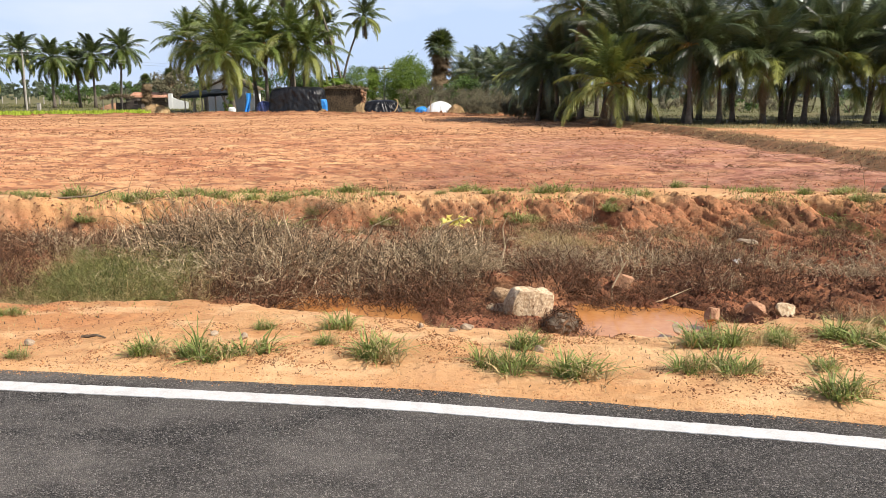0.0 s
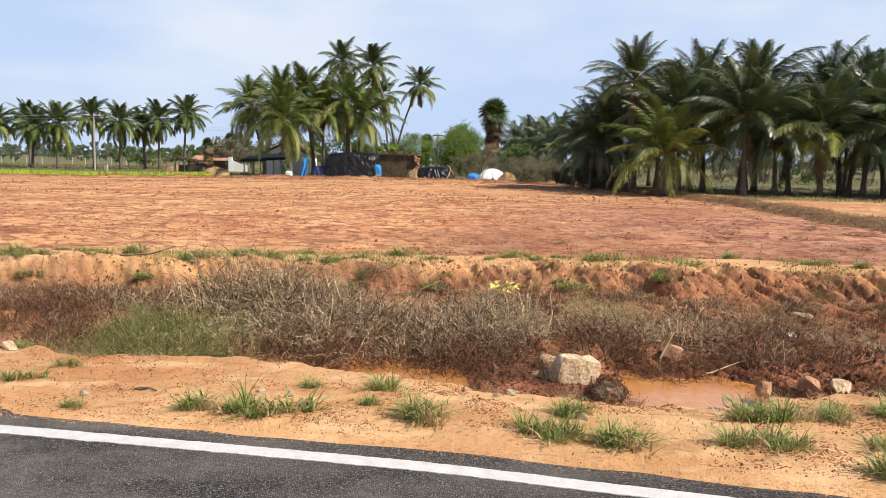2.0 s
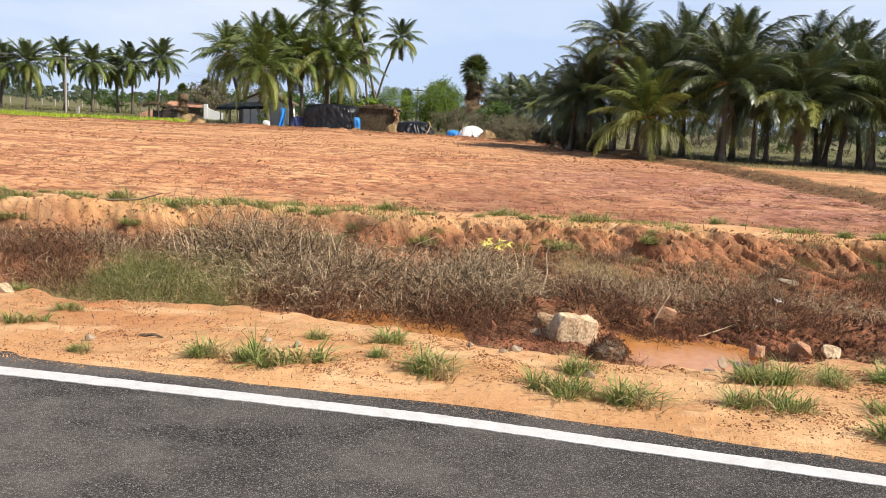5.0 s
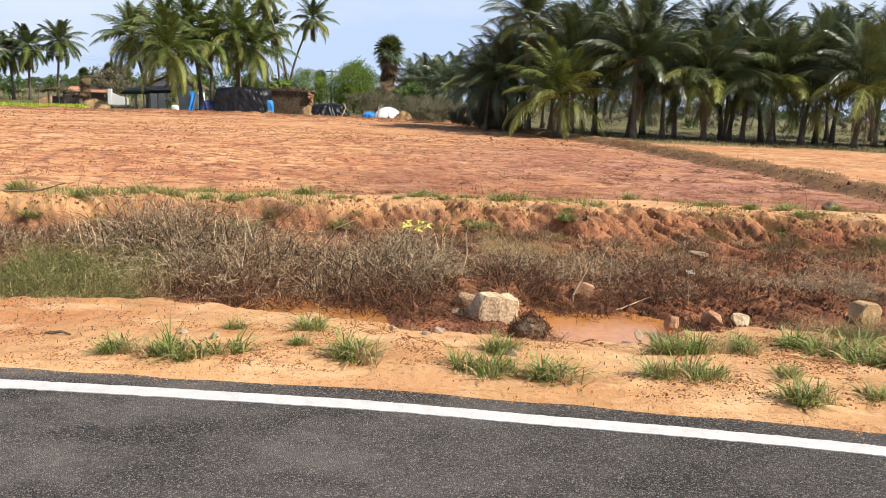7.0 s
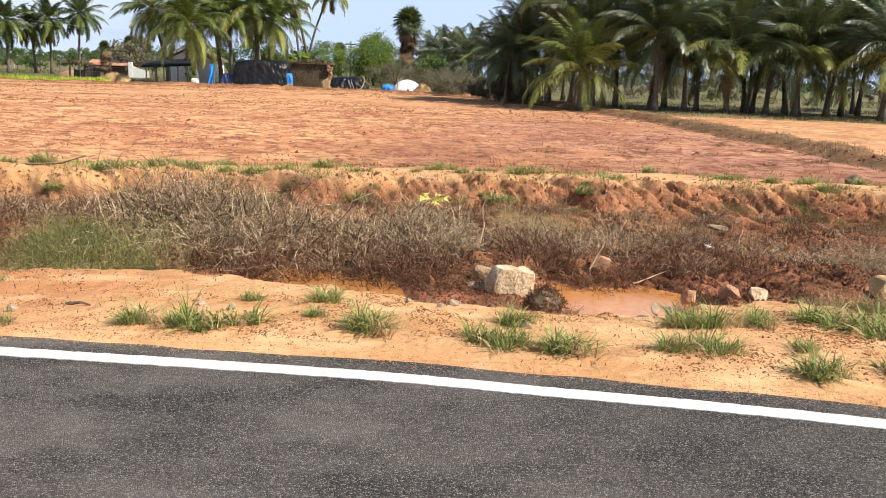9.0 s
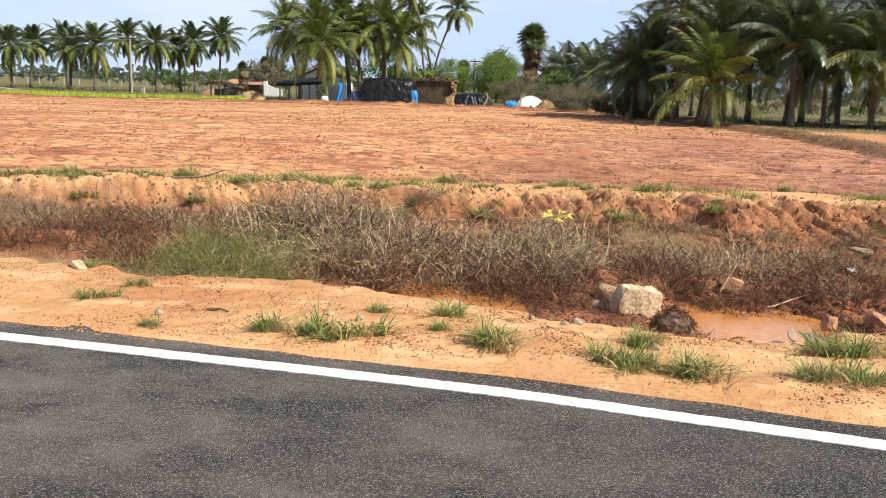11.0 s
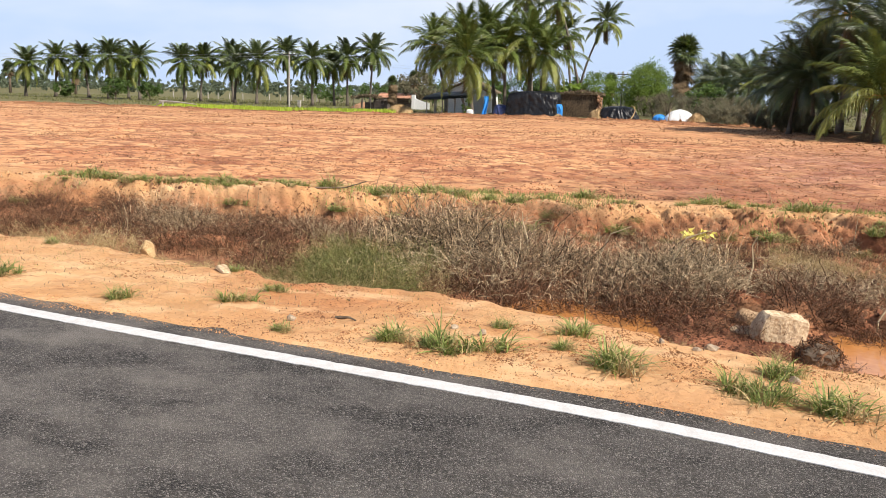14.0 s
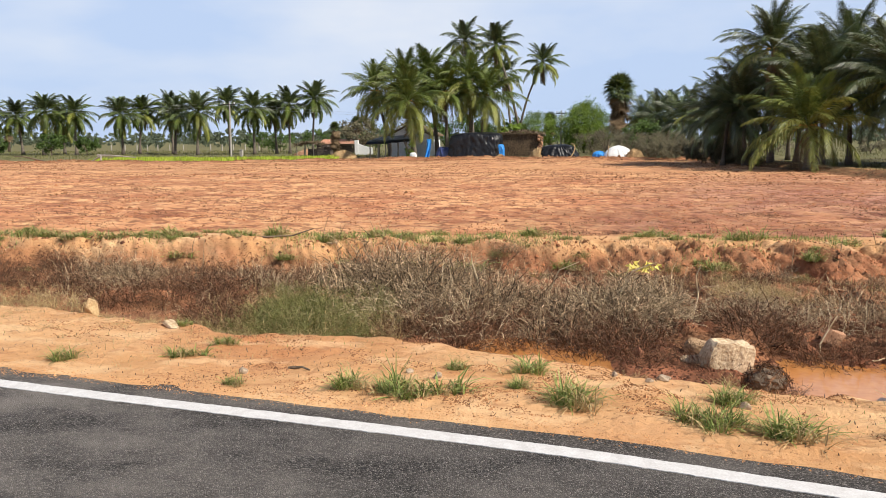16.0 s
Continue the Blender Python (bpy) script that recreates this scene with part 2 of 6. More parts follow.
LEAF_BRIGHT = material("bright_leaf", (0.085, 0.15, 0.014), (0.17, 0.23, 0.03), 0.8, 0.5, vary=0.35, island=True, translucent=0.35)
LEAF_GREY = material("scrub_leaf", (0.075, 0.068, 0.038), (0.18, 0.155, 0.09), 0.8, 0.7, vary=0.4, island=True, translucent=0.15)
# distance haze is mixed into this leaf colour: greyer and paler than LEAF
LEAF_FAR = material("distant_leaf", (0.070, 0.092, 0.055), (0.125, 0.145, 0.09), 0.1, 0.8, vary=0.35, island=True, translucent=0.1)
CROP = material("young_crop", (0.30, 0.40, 0.03), (0.48, 0.55, 0.07), 0.4, 0.6, vary=0.3, island=True, translucent=0.35)
TARP_BLACK = material("black_tarpaulin", (0.004, 0.004, 0.005), (0.016, 0.016, 0.018), 2.2, 0.36, 0.05, 6, spec=0.35)
TARP_BLUE = material("blue_tarpaulin", (0.012, 0.16, 0.55), (0.05, 0.32, 0.78), 3.0, 0.4, 0.05, 4, spec=0.5)
TARP_NAVY = material("navy_tarpaulin", (0.012, 0.018, 0.06), (0.035, 0.05, 0.15), 3.0, 0.4, 0.05, 4, spec=0.5)
TARP_WHITE = material("white_tarpaulin", (0.62, 0.62, 0.61), (0.80, 0.80, 0.78), 2.0, 0.5, 0.05, 4)
HAY = material("hay", (0.32, 0.20, 0.09), (0.54, 0.37, 0.19), 6, 0.9, 0.05, vary=0.2)
THATCH = material("thatch", (0.09, 0.065, 0.04), (0.24, 0.175, 0.105), 6, 0.95, 0.05, stretch=(1, 1, 0.4))
MUD_WALL = material("mud_wall", (0.040, 0.027, 0.018), (0.17, 0.115, 0.068), 1.3, 0.95, 0.04, stretch=(0.8, 0.8, 0.8))
WHITEWASH = material("whitewash", (0.70, 0.69, 0.66), (0.84, 0.83, 0.80), 0.8, 0.85, 0.01)
ROOF_TILE = material("roof_tile", (0.48, 0.24, 0.15), (0.66, 0.40, 0.28), 2.5, 0.85, 0.03, vary=0.2)
DARK_WALL = material("weathered_boards", (0.038, 0.030, 0.025), (0.13, 0.10, 0.08), 2.0, 0.9, 0.02, stretch=(1, 1, 4))
WOOD = material("grey_wood", (0.20, 0.165, 0.125), (0.38, 0.32, 0.25), 5, 0.85, 0.01, stretch=(4, 4, 0.4))
CONCRETE = material("pole_concrete", (0.30, 0.27, 0.23), (0.46, 0.42, 0.37), 4, 0.85, 0.006)
STEEL = material("dark_steel", (0.05, 0.05, 0.05), (0.12, 0.115, 0.11), 6, 0.5, metal=0.6)
WIRE = material("bare_wire", (0.42, 0.43, 0.44), (0.55, 0.56, 0.57), 6, 0.4, metal=0.5)


# ---- small building kit ----
def mesh_of(name, verts, faces, mat, smooth=False):
    me = bpy.data.meshes.new(name)
    me.from_pydata([tuple(v) for v in verts], [], faces)
    me.materials.append(mat)
    if smooth:
        me.polygons.foreach_set("use_smooth", [True] * len(me.polygons))
    me.update()
    return me


def part(name, me, parent, m=None, label=""):
    ob = new(name, me)
    ob.parent = parent
    if m is not None:
        ob.matrix_basis = m
    return tagged(ob, label)


def thing(name, m, label, category, group="", kind=""):
    ob = new(name)
    ob.empty_display_size = 0.1
    ob.matrix_basis = m
    return tagged(ob, label, category, group, kind)


class Soup:
    """Collects triangles and quads for one mesh."""

    def __init__(self):
        self.v, self.f = [], []

    def poly(self, *pts):
        k = len(self.v)
        self.v.extend(pts)
        self.f.append(tuple(range(k, k + len(pts))))

    def strip(self, pts, side, w0, w1):
        """A tapering flat strip along pts; side is its width direction."""
        k = len(self.v)
        n = len(pts)
        for i, p in enumerate(pts):
            w = (w0 + (w1 - w0) * i / (n - 1)) / 2
            self.v.append(p - side * w)
            self.v.append(p + side * w)
        for i in range(n - 1):
            a = k + 2 * i
            self.f.append((a, a + 1, a + 3, a + 2))

    def tube(self, pts, radii, sides=6, cap=True):
        k = len(self.v)
        n = len(pts)
        for i, p in enumerate(pts):
            d = (pts[min(i + 1, n - 1)] - pts[max(i - 1, 0)]).normalized()
            a = d.orthogonal().normalized() if abs(d.z) < 0.95 else Vector((1, 0, 0))
            a = (a - d * a.dot(d)).normalized()
            b = d.cross(a)
            for s in range(sides):
                q = 2 * math.pi * s / sides
                self.v.append(p + (a * math.cos(q) + b * math.sin(q)) * radii[i])
        for i in range(n - 1):
            for s in range(sides):
                t = (s + 1) % sides
                self.f.append((k + i * sides + s, k + i * sides + t, k + (i + 1) * sides + t, k + (i + 1) * sides + s))
        if cap:
            self.f.append(tuple(k + s for s in reversed(range(sides))))
            self.f.append(tuple(k + (n - 1) * sides + s for s in range(sides)))

    def box(self, x0, y0, z0, x1, y1, z1):
        k = len(self.v)
        self.v.extend(Vector((x, y, z)) for z in (z0, z1) for x, y in ((x0, y0), (x1, y0), (x1, y1), (x0, y1)))
        for q in ((3, 2, 1, 0), (4, 5, 6, 7), (0, 1, 5, 4), (1, 2, 6, 5), (2, 3, 7, 6), (3, 0, 4, 7)):
            self.f.append(tuple(k + i for i in q))

    def mesh(self, name, mat, smooth=False):
        return mesh_of(name, self.v, self.f, mat, smooth)


def value_noise(x, y, scale, seed=0):
    """Smooth noise from -1 to 1 on arrays."""
    x, y = np.asarray(x, float) * scale, np.asarray(y, float) * scale
    xi, yi = np.floor(x), np.floor(y)
    u, v = x - xi, y - yi
    u, v = u * u * (3 - 2 * u), v * v * (3 - 2 * v)

    def rnd(a, b):
        h = np.sin(a * 127.1 + b * 311.7 + seed * 74.7) * 43758.5453
        return 2 * (h - np.floor(h)) - 1

    return (rnd(xi, yi) * (1 - u) + rnd(xi + 1, yi) * u) * (1 - v) + (rnd(xi, yi + 1) * (1 - u) + rnd(xi + 1, yi + 1) * u) * v


def smooth(a, b, x):
    t = np.clip((x - a) / (b - a), 0.0, 1.0)
    return t * t * (3 - 2 * t)


# ---- the lie of the land ----
WATER_Z = -0.33


def fractal(x, y, scale, seed, octaves=4):
    """Ridged rough relief from 0 to about 1: sharp crests, hollow pits."""
    z, a, tot = 0.0, 1.0, 0.0
    for k in range(octaves):
        c, s_ = math.cos(1.1 * k + 0.4), math.sin(1.1 * k + 0.4)
        z = z + a * np.abs(value_noise(c * x - s_ * y, s_ * x + c * y, scale * 2.1 ** k, seed + 7 * k))
        tot += a
        a *= 0.58
    return z / tot


def line_y(x):
    """The white edge line's course."""
    c = np.clip(x, -5, 2.5)
    return 3.8819 - 0.036 * smooth(-0.4, 0.7, x) - 0.1296 * c -0.01640 * c * c -0.00259 * c * c * c + np.where(x < -5, -0.13 * (x + 5), 0) + np.where(x > 2.5, -0.19 * (x - 2.5), 0)


def verge_edge(x):
    return np.interp(x, (-30, -9, -6.9, -5.6, -4.2, -3, -1.2, -0.3, 0.3, 1.0, 1.6, 2.2, 3.0, 5, 30), (9.2, 6.9, 6.5, 6.35, 5.95, 5.85, 5.65, 5.45, 5.3, 5.05, 5.05, 5.4, 5.45, 5.5, 4))


def bank_top(x):
    return np.interp(x, (-40, -12, -8.5, -6.6, -4.2, -2.3, 0.5, 3, 5, 7, 20), (14, 9.9, 10.0, 10.3, 10.6, 10.8, 11.2, 11.5, 11.3, 10.9, 9))


def side_bund(y):
    return np.interp(y, (11, 15, 22, 32, 41, 50, 60), (9.6, 9.6, 9.5, 9.3, 8.0, 6.5, 5.0))


def ground_z(x, y):
    x, y = np.asarray(x, float), np.asarray(y, float)
    u = y - line_y(x)
    e = verge_edge(x) + 0.14 * value_noise(x, y, 1.7, 3) + 0.10 * value_noise(x, y, 4.3, 4)
    t = bank_top(x) + 0.16 * value_noise(x, y * 0.3, 1.3, 5) + 0.09 * value_noise(x, y * 0.3, 4.2, 6)
    floor = np.interp(x + 0.16 * value_noise(x, y, 2.7, 25), (-12, -7, -4.5, -3, -1.6, -1.1, -0.4, -0.1, 0.75, 0.95, 2.0, 2.4, 3.5, 8), (-0.30, -0.28, -0.30, -0.30, -0.29, -0.43, -0.43, -0.27, -0.27, -0.43, -0.43, -0.28, -0.26, -0.22))
    z = 0.012 + 0.010 * value_noise(x, y, 1.1, 1) + 0.006 * value_noise(x, y, 4, 2) - 0.03 * smooth(0.6, 1.6, u)
    z = z - 0.004 + 0.35 * np.minimum(u - 0.26, 0) * (u > -0.3) - 0.085 * (u <= -0.3)
    z = z + (0.010 * value_noise(x, y, 3.1, 12) + 0.030 * (0.42 - fractal(x, y, 5.5, 24, 3))) * smooth(0.24, 0.55, u)
    drop = np.interp(x, (-6, -3, -1.3, 0.2, 0.9, 1.6, 2.4, 4), (0.7, 0.8, 0.6, 0.45, 0.8, 0.95, 0.7, 0.6))
    z = z + (floor - z) * smooth(e, e + drop, y)
    shelf = np.interp(x, (-12, -5, -3, 0, 3, 8), (-0.30, -0.30, -0.22, -0.27, -0.30, -0.20)) + 0.05 * value_noise(x, y, 1.6, 8)
    rise = np.interp(x, (-4, -1, 0, 0.9, 2.0, 3.0), (7.2, 7.0, 6.8, 6.35, 6.25, 6.1))
    z = z + (shelf - z) * smooth(rise, rise + 1.1, y + 0.2 * value_noise(x, y, 1.1, 9))
    face = smooth(t - 1.2, t - 0.6, y)
    slant = x + 0.75 * y
    gully = (1 - np.abs(value_noise(slant, y * 0.5, 2.9, 22))) ** 6 + 0.7 * (1 - np.abs(value_noise(slant, y * 0.8, 6.3, 26))) ** 6 + 0.5 * (1 - np.abs(value_noise(slant, y * 1.2, 12.5, 27))) ** 5
    rough = 0.05 * value_noise(x, y, 2.1, 10) + 0.07 * (0.42 - fractal(x, y, 2.2, 21, 2)) + (0.12 + 0.08 * smooth(-2.0, 1.5, x)) * (0.42 - fractal(x + 0.75 * y, y * 0.42, 7.5, 11, 4)) - (0.012 + 0.09 * smooth(-2.0, 1.5, x)) * gully * face
    steep = np.interp(x, (-12, -3, 2, 6, 9), (0.50, 0.55, 0.75, 1.0, 1.3))
    z = z + (0.07 + 0.025 * value_noise(x, y, 1.2, 14) - z) * smooth(t - steep, t, y)
    z = z + rough * smooth(rise + 0.1, rise + 0.9, y) * (1 - smooth(t - 0.05, t + 0.35, y))
    rows_ = np.sin(2 * math.pi * (0.75 * y + 0.13 * x + 0.5 * value_noise(x, y, 0.16, 29) + 0.25 * value_noise(x, y, 0.9, 30)))
    field = -0.05 + 0.03 * value_noise(x, y, 0.35, 15) + 0.020 * rows_ * (0.6 + 0.4 * value_noise(x, y, 0.2, 33)) + 0.10 * (0.42 - fractal(x, y, 1.6, 16, 4))
    z = z + (field - z) * smooth(t + 0.7, t + 1.9, y)
    far = 59.5 + 0.5 * value_noise(x, y * 0, 0.3, 17)
    b = side_bund(y)
    z = z + (0.20 + 0.05 * value_noise(x, y, 0.9, 18) + 0.10 * (0.42 - fractal(x, y, 2.6, 28, 3))) * smooth(b - 0.7, b, x) * (1 - 0.45 * smooth(b + 0.5, b + 1.4, x)) * smooth(11.5, 14, y)
    z = z + (0.17 + 0.07 * value_noise(x, y, 0.5, 19) + 0.06 * value_noise(x, y, 1.5, 21)) * smooth(far - 1.0, far - 0.2, y) * (1 - 0.6 * smooth(far + 0.6, far + 1.6, y))
    z = z - 0.30 * smooth(-10, -38, x) * smooth(26, 58, y)
    z = z + 0.5 * value_noise(x, y, 0.02, 20) * smooth(120, 220, y)
    return z


def gz(x, y):
    return float(ground_z(np.array([x]), np.array([y]))[0])


def build_ground():
    def axis(fine0, fine1, step, lo, hi, grow):
        mid = list(np.arange(fine0, fine1, step))
        up, s = [mid[-1]], step
        while up[-1] < hi:
            s *= grow
            up.append(up[-1] + s)
        down, s = [mid[0]], step
        while down[-1] > lo:
            s *= grow
            down.append(down[-1] - s)
        return np.array(down[:0:-1] + mid + up[1:])

    xs = axis(-8.2, 7.4, 0.030, -2500, 2500, 1.05)
    ys = axis(3.6, 12.4, 0.028, -600, 3500, 1.021)
    gx, gy = np.meshgrid(xs, ys)
    z = ground_z(gx, gy)
    nx, ny = len(xs), len(ys)
    verts = np.stack([gx.ravel(), gy.ravel(), z.ravel()], 1)
    i = np.arange(ny - 1)[:, None] * nx + np.arange(nx - 1)[None, :]
    quads = np.stack([i, i + 1, i + nx + 1, i + nx], -1).reshape(-1, 4)
    me = bpy.data.meshes.new("ground")
    me.vertices.add(len(verts))
    me.vertices.foreach_set("co", verts.ravel())
    me.loops.add(quads.size)
    me.loops.foreach_set("vertex_index", quads.ravel())
    me.polygons.add(len(quads))
    me.polygons.foreach_set("loop_start", np.arange(0, quads.size, 4))
    me.update(calc_edges=True)
    me.polygons.foreach_set("use_smooth", np.ones(len(quads), bool))
    # kinds of soil: red clay with some ditch shade, grass cover, dry sand
    e, t, b = verge_edge(gx), bank_top(gx), side_bund(gy)
    n1, n2 = value_noise(gx, gy, 1.4, 31), value_noise(gx, gy, 0.25, 32)
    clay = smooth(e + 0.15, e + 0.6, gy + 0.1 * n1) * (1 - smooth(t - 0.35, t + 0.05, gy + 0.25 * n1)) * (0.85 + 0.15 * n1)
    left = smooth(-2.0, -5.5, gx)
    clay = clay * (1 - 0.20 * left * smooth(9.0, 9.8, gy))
    patch = smooth(t + 1.0, t + 1.9, gy) * (1 - smooth(t + 3.0, t + 9.0, gy - 2.0 * n2))
    patch2 = smooth(-2, 7, gx + 2 * n2) * smooth(t + 1.2, t + 2.5, gy) * (1 - smooth(30, 42, gy)) * (1 - smooth(b - 0.2, b + 0.6, gx))
    clay = np.maximum(clay, np.clip((0.10 + 0.26 * smooth(-7, 3, gx + 3 * n2)) * patch + 0.18 * patch2 + 0.12 * n2, 0, 0.8) * smooth(t + 0.8, t + 1.6, gy))
    # dark clay on the bund's left slope also stands for its shade
    bundside = smooth(b - 1.0, b - 0.6, gx + 0.2 * n1) * (1 - smooth(b + 0.3, b + 0.7, gx + 0.2 * n1)) * smooth(12, 14, gy) * (1 - smooth(57, 60, gy))
    clay = np.maximum(clay, 0.95 * bundside)
    clay = np.maximum(clay, 0.7 * smooth(58.2, 58.8, gy + 0.3 * n1) * (1 - smooth(59.4, 60.0, gy + 0.3 * n1)))
    grass = smooth(60.4, 62.5, gy + n2) * 0.92
    grass = np.maximum(grass, 0.9 * smooth(33.5, 36.0, gy + 1.2 * n2) * smooth(b + 0.8, b + 2.0, gx))
    grass = np.maximum(grass, 0.35 * bundside)
    clay = clay * (1 - 0.9 * np.exp(-((gx - 3.0) / 0.55) ** 2 - ((gy - 6.35) / 0.28) ** 2))
    sand = (1 - smooth(t + 0.8, t + 1.8, gy + 0.5 * n1)) + 0.45 * smooth(b + 0.3, b + 1.4, gx) * smooth(12, 15, gy)
    sand = np.maximum(sand, 0.35 * smooth(18, 45, gy + 5 * n2))
    n3 = fractal(gx, gy, 0.5, 34, 4)
    pink = np.clip(1.25 - 1.4 * n3, 0, 0.85) * smooth(-1.5, 5.5, gx + 1.5 * n1 + 2.0 * n2) * smooth(t + 1.0, t + 2.2, gy) * (1 - smooth(24, 40, gy + 3 * n2)) * (1 - smooth(b - 0.5, b + 0.3, gx))
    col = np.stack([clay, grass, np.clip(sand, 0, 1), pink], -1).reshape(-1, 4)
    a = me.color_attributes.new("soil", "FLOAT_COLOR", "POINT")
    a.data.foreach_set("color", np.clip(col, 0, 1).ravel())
    me.materials.append(SOIL)
    return tagged(new("ground", me), "orange-red bare soil with a ditch and tilled field", "ground", kind="structure")


build_ground()


def ribbon(name, off0, off1, z, mat, ragged, thick, x0=-60, x1=60):
    """A strip that follows the edge line between two offsets across the road."""
    xs = np.concatenate([np.arange(x0, -7, 0.8), np.arange(-7, 4, 0.025), np.arange(4, x1, 0.8)])
    ya = line_y(xs) + off0 + ragged * (0.6 * value_noise(xs, 0 * xs, 22, 41) + 0.4 * value_noise(xs, 0 * xs, 60, 42))
    yb = line_y(xs) + off1 + ragged * (0.6 * value_noise(xs, 0 * xs, 25, 43) + 0.4 * value_noise(xs, 0 * xs, 55, 44))
    n = len(xs)
    v = [(x, y, h) for h in (z, z - thick) for ys in (ya, yb) for x, y in zip(xs, ys)]
    f = []
    for i in range(n - 1):
        f.append((i, i + 1, n + i + 1, n + i))
        f.append((2 * n + i, 2 * n + i + 1, i + 1, i))
        f.append((n + i, n + i + 1, 3 * n + i + 1, 3 * n + i))
    return new(name, mesh_of(name, v, f, mat))


tagged(ribbon("road", -5.6, 0.30, 0.0, ASPHALT, 0.02, 0.04), "dark grey chip-seal asphalt road", "road", kind="structure")
tagged(ribbon("road_line", -0.057, 0.057, 0.005, PAINT, 0.006, 0.004), "solid white painted road edge line", "road marking", kind="structure")


def puddle(pts, label):
    me = mesh_of("puddle", [(x, y, WATER_Z) for x, y in pts], [tuple(range(len(pts)))], MUD_WATER)
    tagged(new("puddle", me), label, "puddle", kind="structure")


def oval(cx, cy, rx, ry, n=40):
    return [(cx + rx * math.cos(2 * math.pi * i / n), cy + ry * math.sin(2 * math.pi * i / n)) for i in range(n)]


puddle(oval(1.42, 6.45, 0.85, 0.85), "muddy orange water standing in the ditch")
puddle(oval(-0.6, 6.75, 0.95, 0.75), "narrow muddy orange puddle in the ditch")


# ---- palms ----
def frond_mesh(name, length, droop, mat, seed, pairs=34, hang=0.5, leaf=0.85, width=0.08):
    """One pinnate frond along +x: a drooping midrib with leaflets on both sides."""
    r = random.Random(seed)
    s = Soup()
    n = 12
    pts, a, p = [Vector((0, 0, 0))], 0.0, Vector((0, 0, 0))
    bow = r.uniform(-0.12, 0.12)
    for i in range(n):
        a = -droop * ((i + 0.5) / n) ** 1.6
        p = p + Vector((math.cos(a), bow * (i / n), math.sin(a))) * (length / n)
        pts.append(p)
    s.tube(pts, [0.045 * (1 - 0.9 * i / n) + 0.004 for i in range(n + 1)], 3, False)
    for k in range(pairs):
        q = 0.16 + 0.84 * (k + 0.5) / pairs
        i = min(int(q * n), n - 1)
        w = q * n - i
        o = pts[i].lerp(pts[i + 1], w)
        d = (pts[i + 1] - pts[i]).normalized()
        up = Vector((-d.z, 0, d.x))
        l = leaf * (0.35 + 0.65 * math.sin(math.pi * min(1, 0.18 + 0.80 * q))) * r.uniform(0.85, 1.1)
        sweep = 0.55 + 0.75 * q
        for sg in (-1, 1):
            h = hang * r.uniform(0.4, 1.6)
            out = (Vector((0, sg, 0)) + d * sweep * 0.8 + up * 0.25 - Vector((0, 0, 0.55 * h))).normalized()
            mid = o + out * l * 0.5
            tip = mid + (out - Vector((0, 0, 1)) * (0.4 + 1.1 * h)).normalized() * l * 0.5
            s.strip([o, mid, tip], (d + Vector((0, 0, r.gauss(0, 0.2)))).normalized(), width, width * 0.3)
    return s.mesh(name, mat)


def frond_set(length, mats, seed, pairs, leaf, w):
    live, live2, yellow, dead = mats
    return {
        "up": [frond_mesh("frond", length * 0.9, 0.55, live, seed + 1, pairs, 0.25, leaf, w), frond_mesh("frond", length, 0.85, live, seed + 2, pairs, 0.7, leaf, w)],
        "mid": [frond_mesh("frond", length, 1.25, live, seed + 3, pairs, 0.9, leaf, w), frond_mesh("frond", length, 1.05, live2, seed + 4, pairs, 1.0, leaf, w)],
        "low": [frond_mesh("frond", length, 1.35, live2, seed + 5, pairs, 1.3, leaf, w), frond_mesh("frond", length, 1.1, yellow, seed + 6, pairs, 1.1, leaf, w)],
        "dead": [frond_mesh("frond", length * 0.85, 0.7, dead, seed + 7, pairs // 2, 1.5, leaf * 0.8, w)],
    }


NEAR_SET = frond_set(4.05, (FROND_DARK, FROND_DARK, FROND_YEL, FROND_DEAD), 10, 84, 0.95, 0.040)
YOUNG_SET = frond_set(4.05, (FROND, FROND_YEL, FROND_YEL, FROND_DEAD), 80, 50, 0.95, 0.06)
MID_SET = frond_set(3.85, (FROND, FROND, FROND_YEL, FROND_DEAD), 30, 46, 0.95, 0.075)
SMALL_SET = frond_set(3.0, (FROND_DARK, FROND, FROND_YEL, FROND_DEAD), 50, 36, 0.8, 0.10)


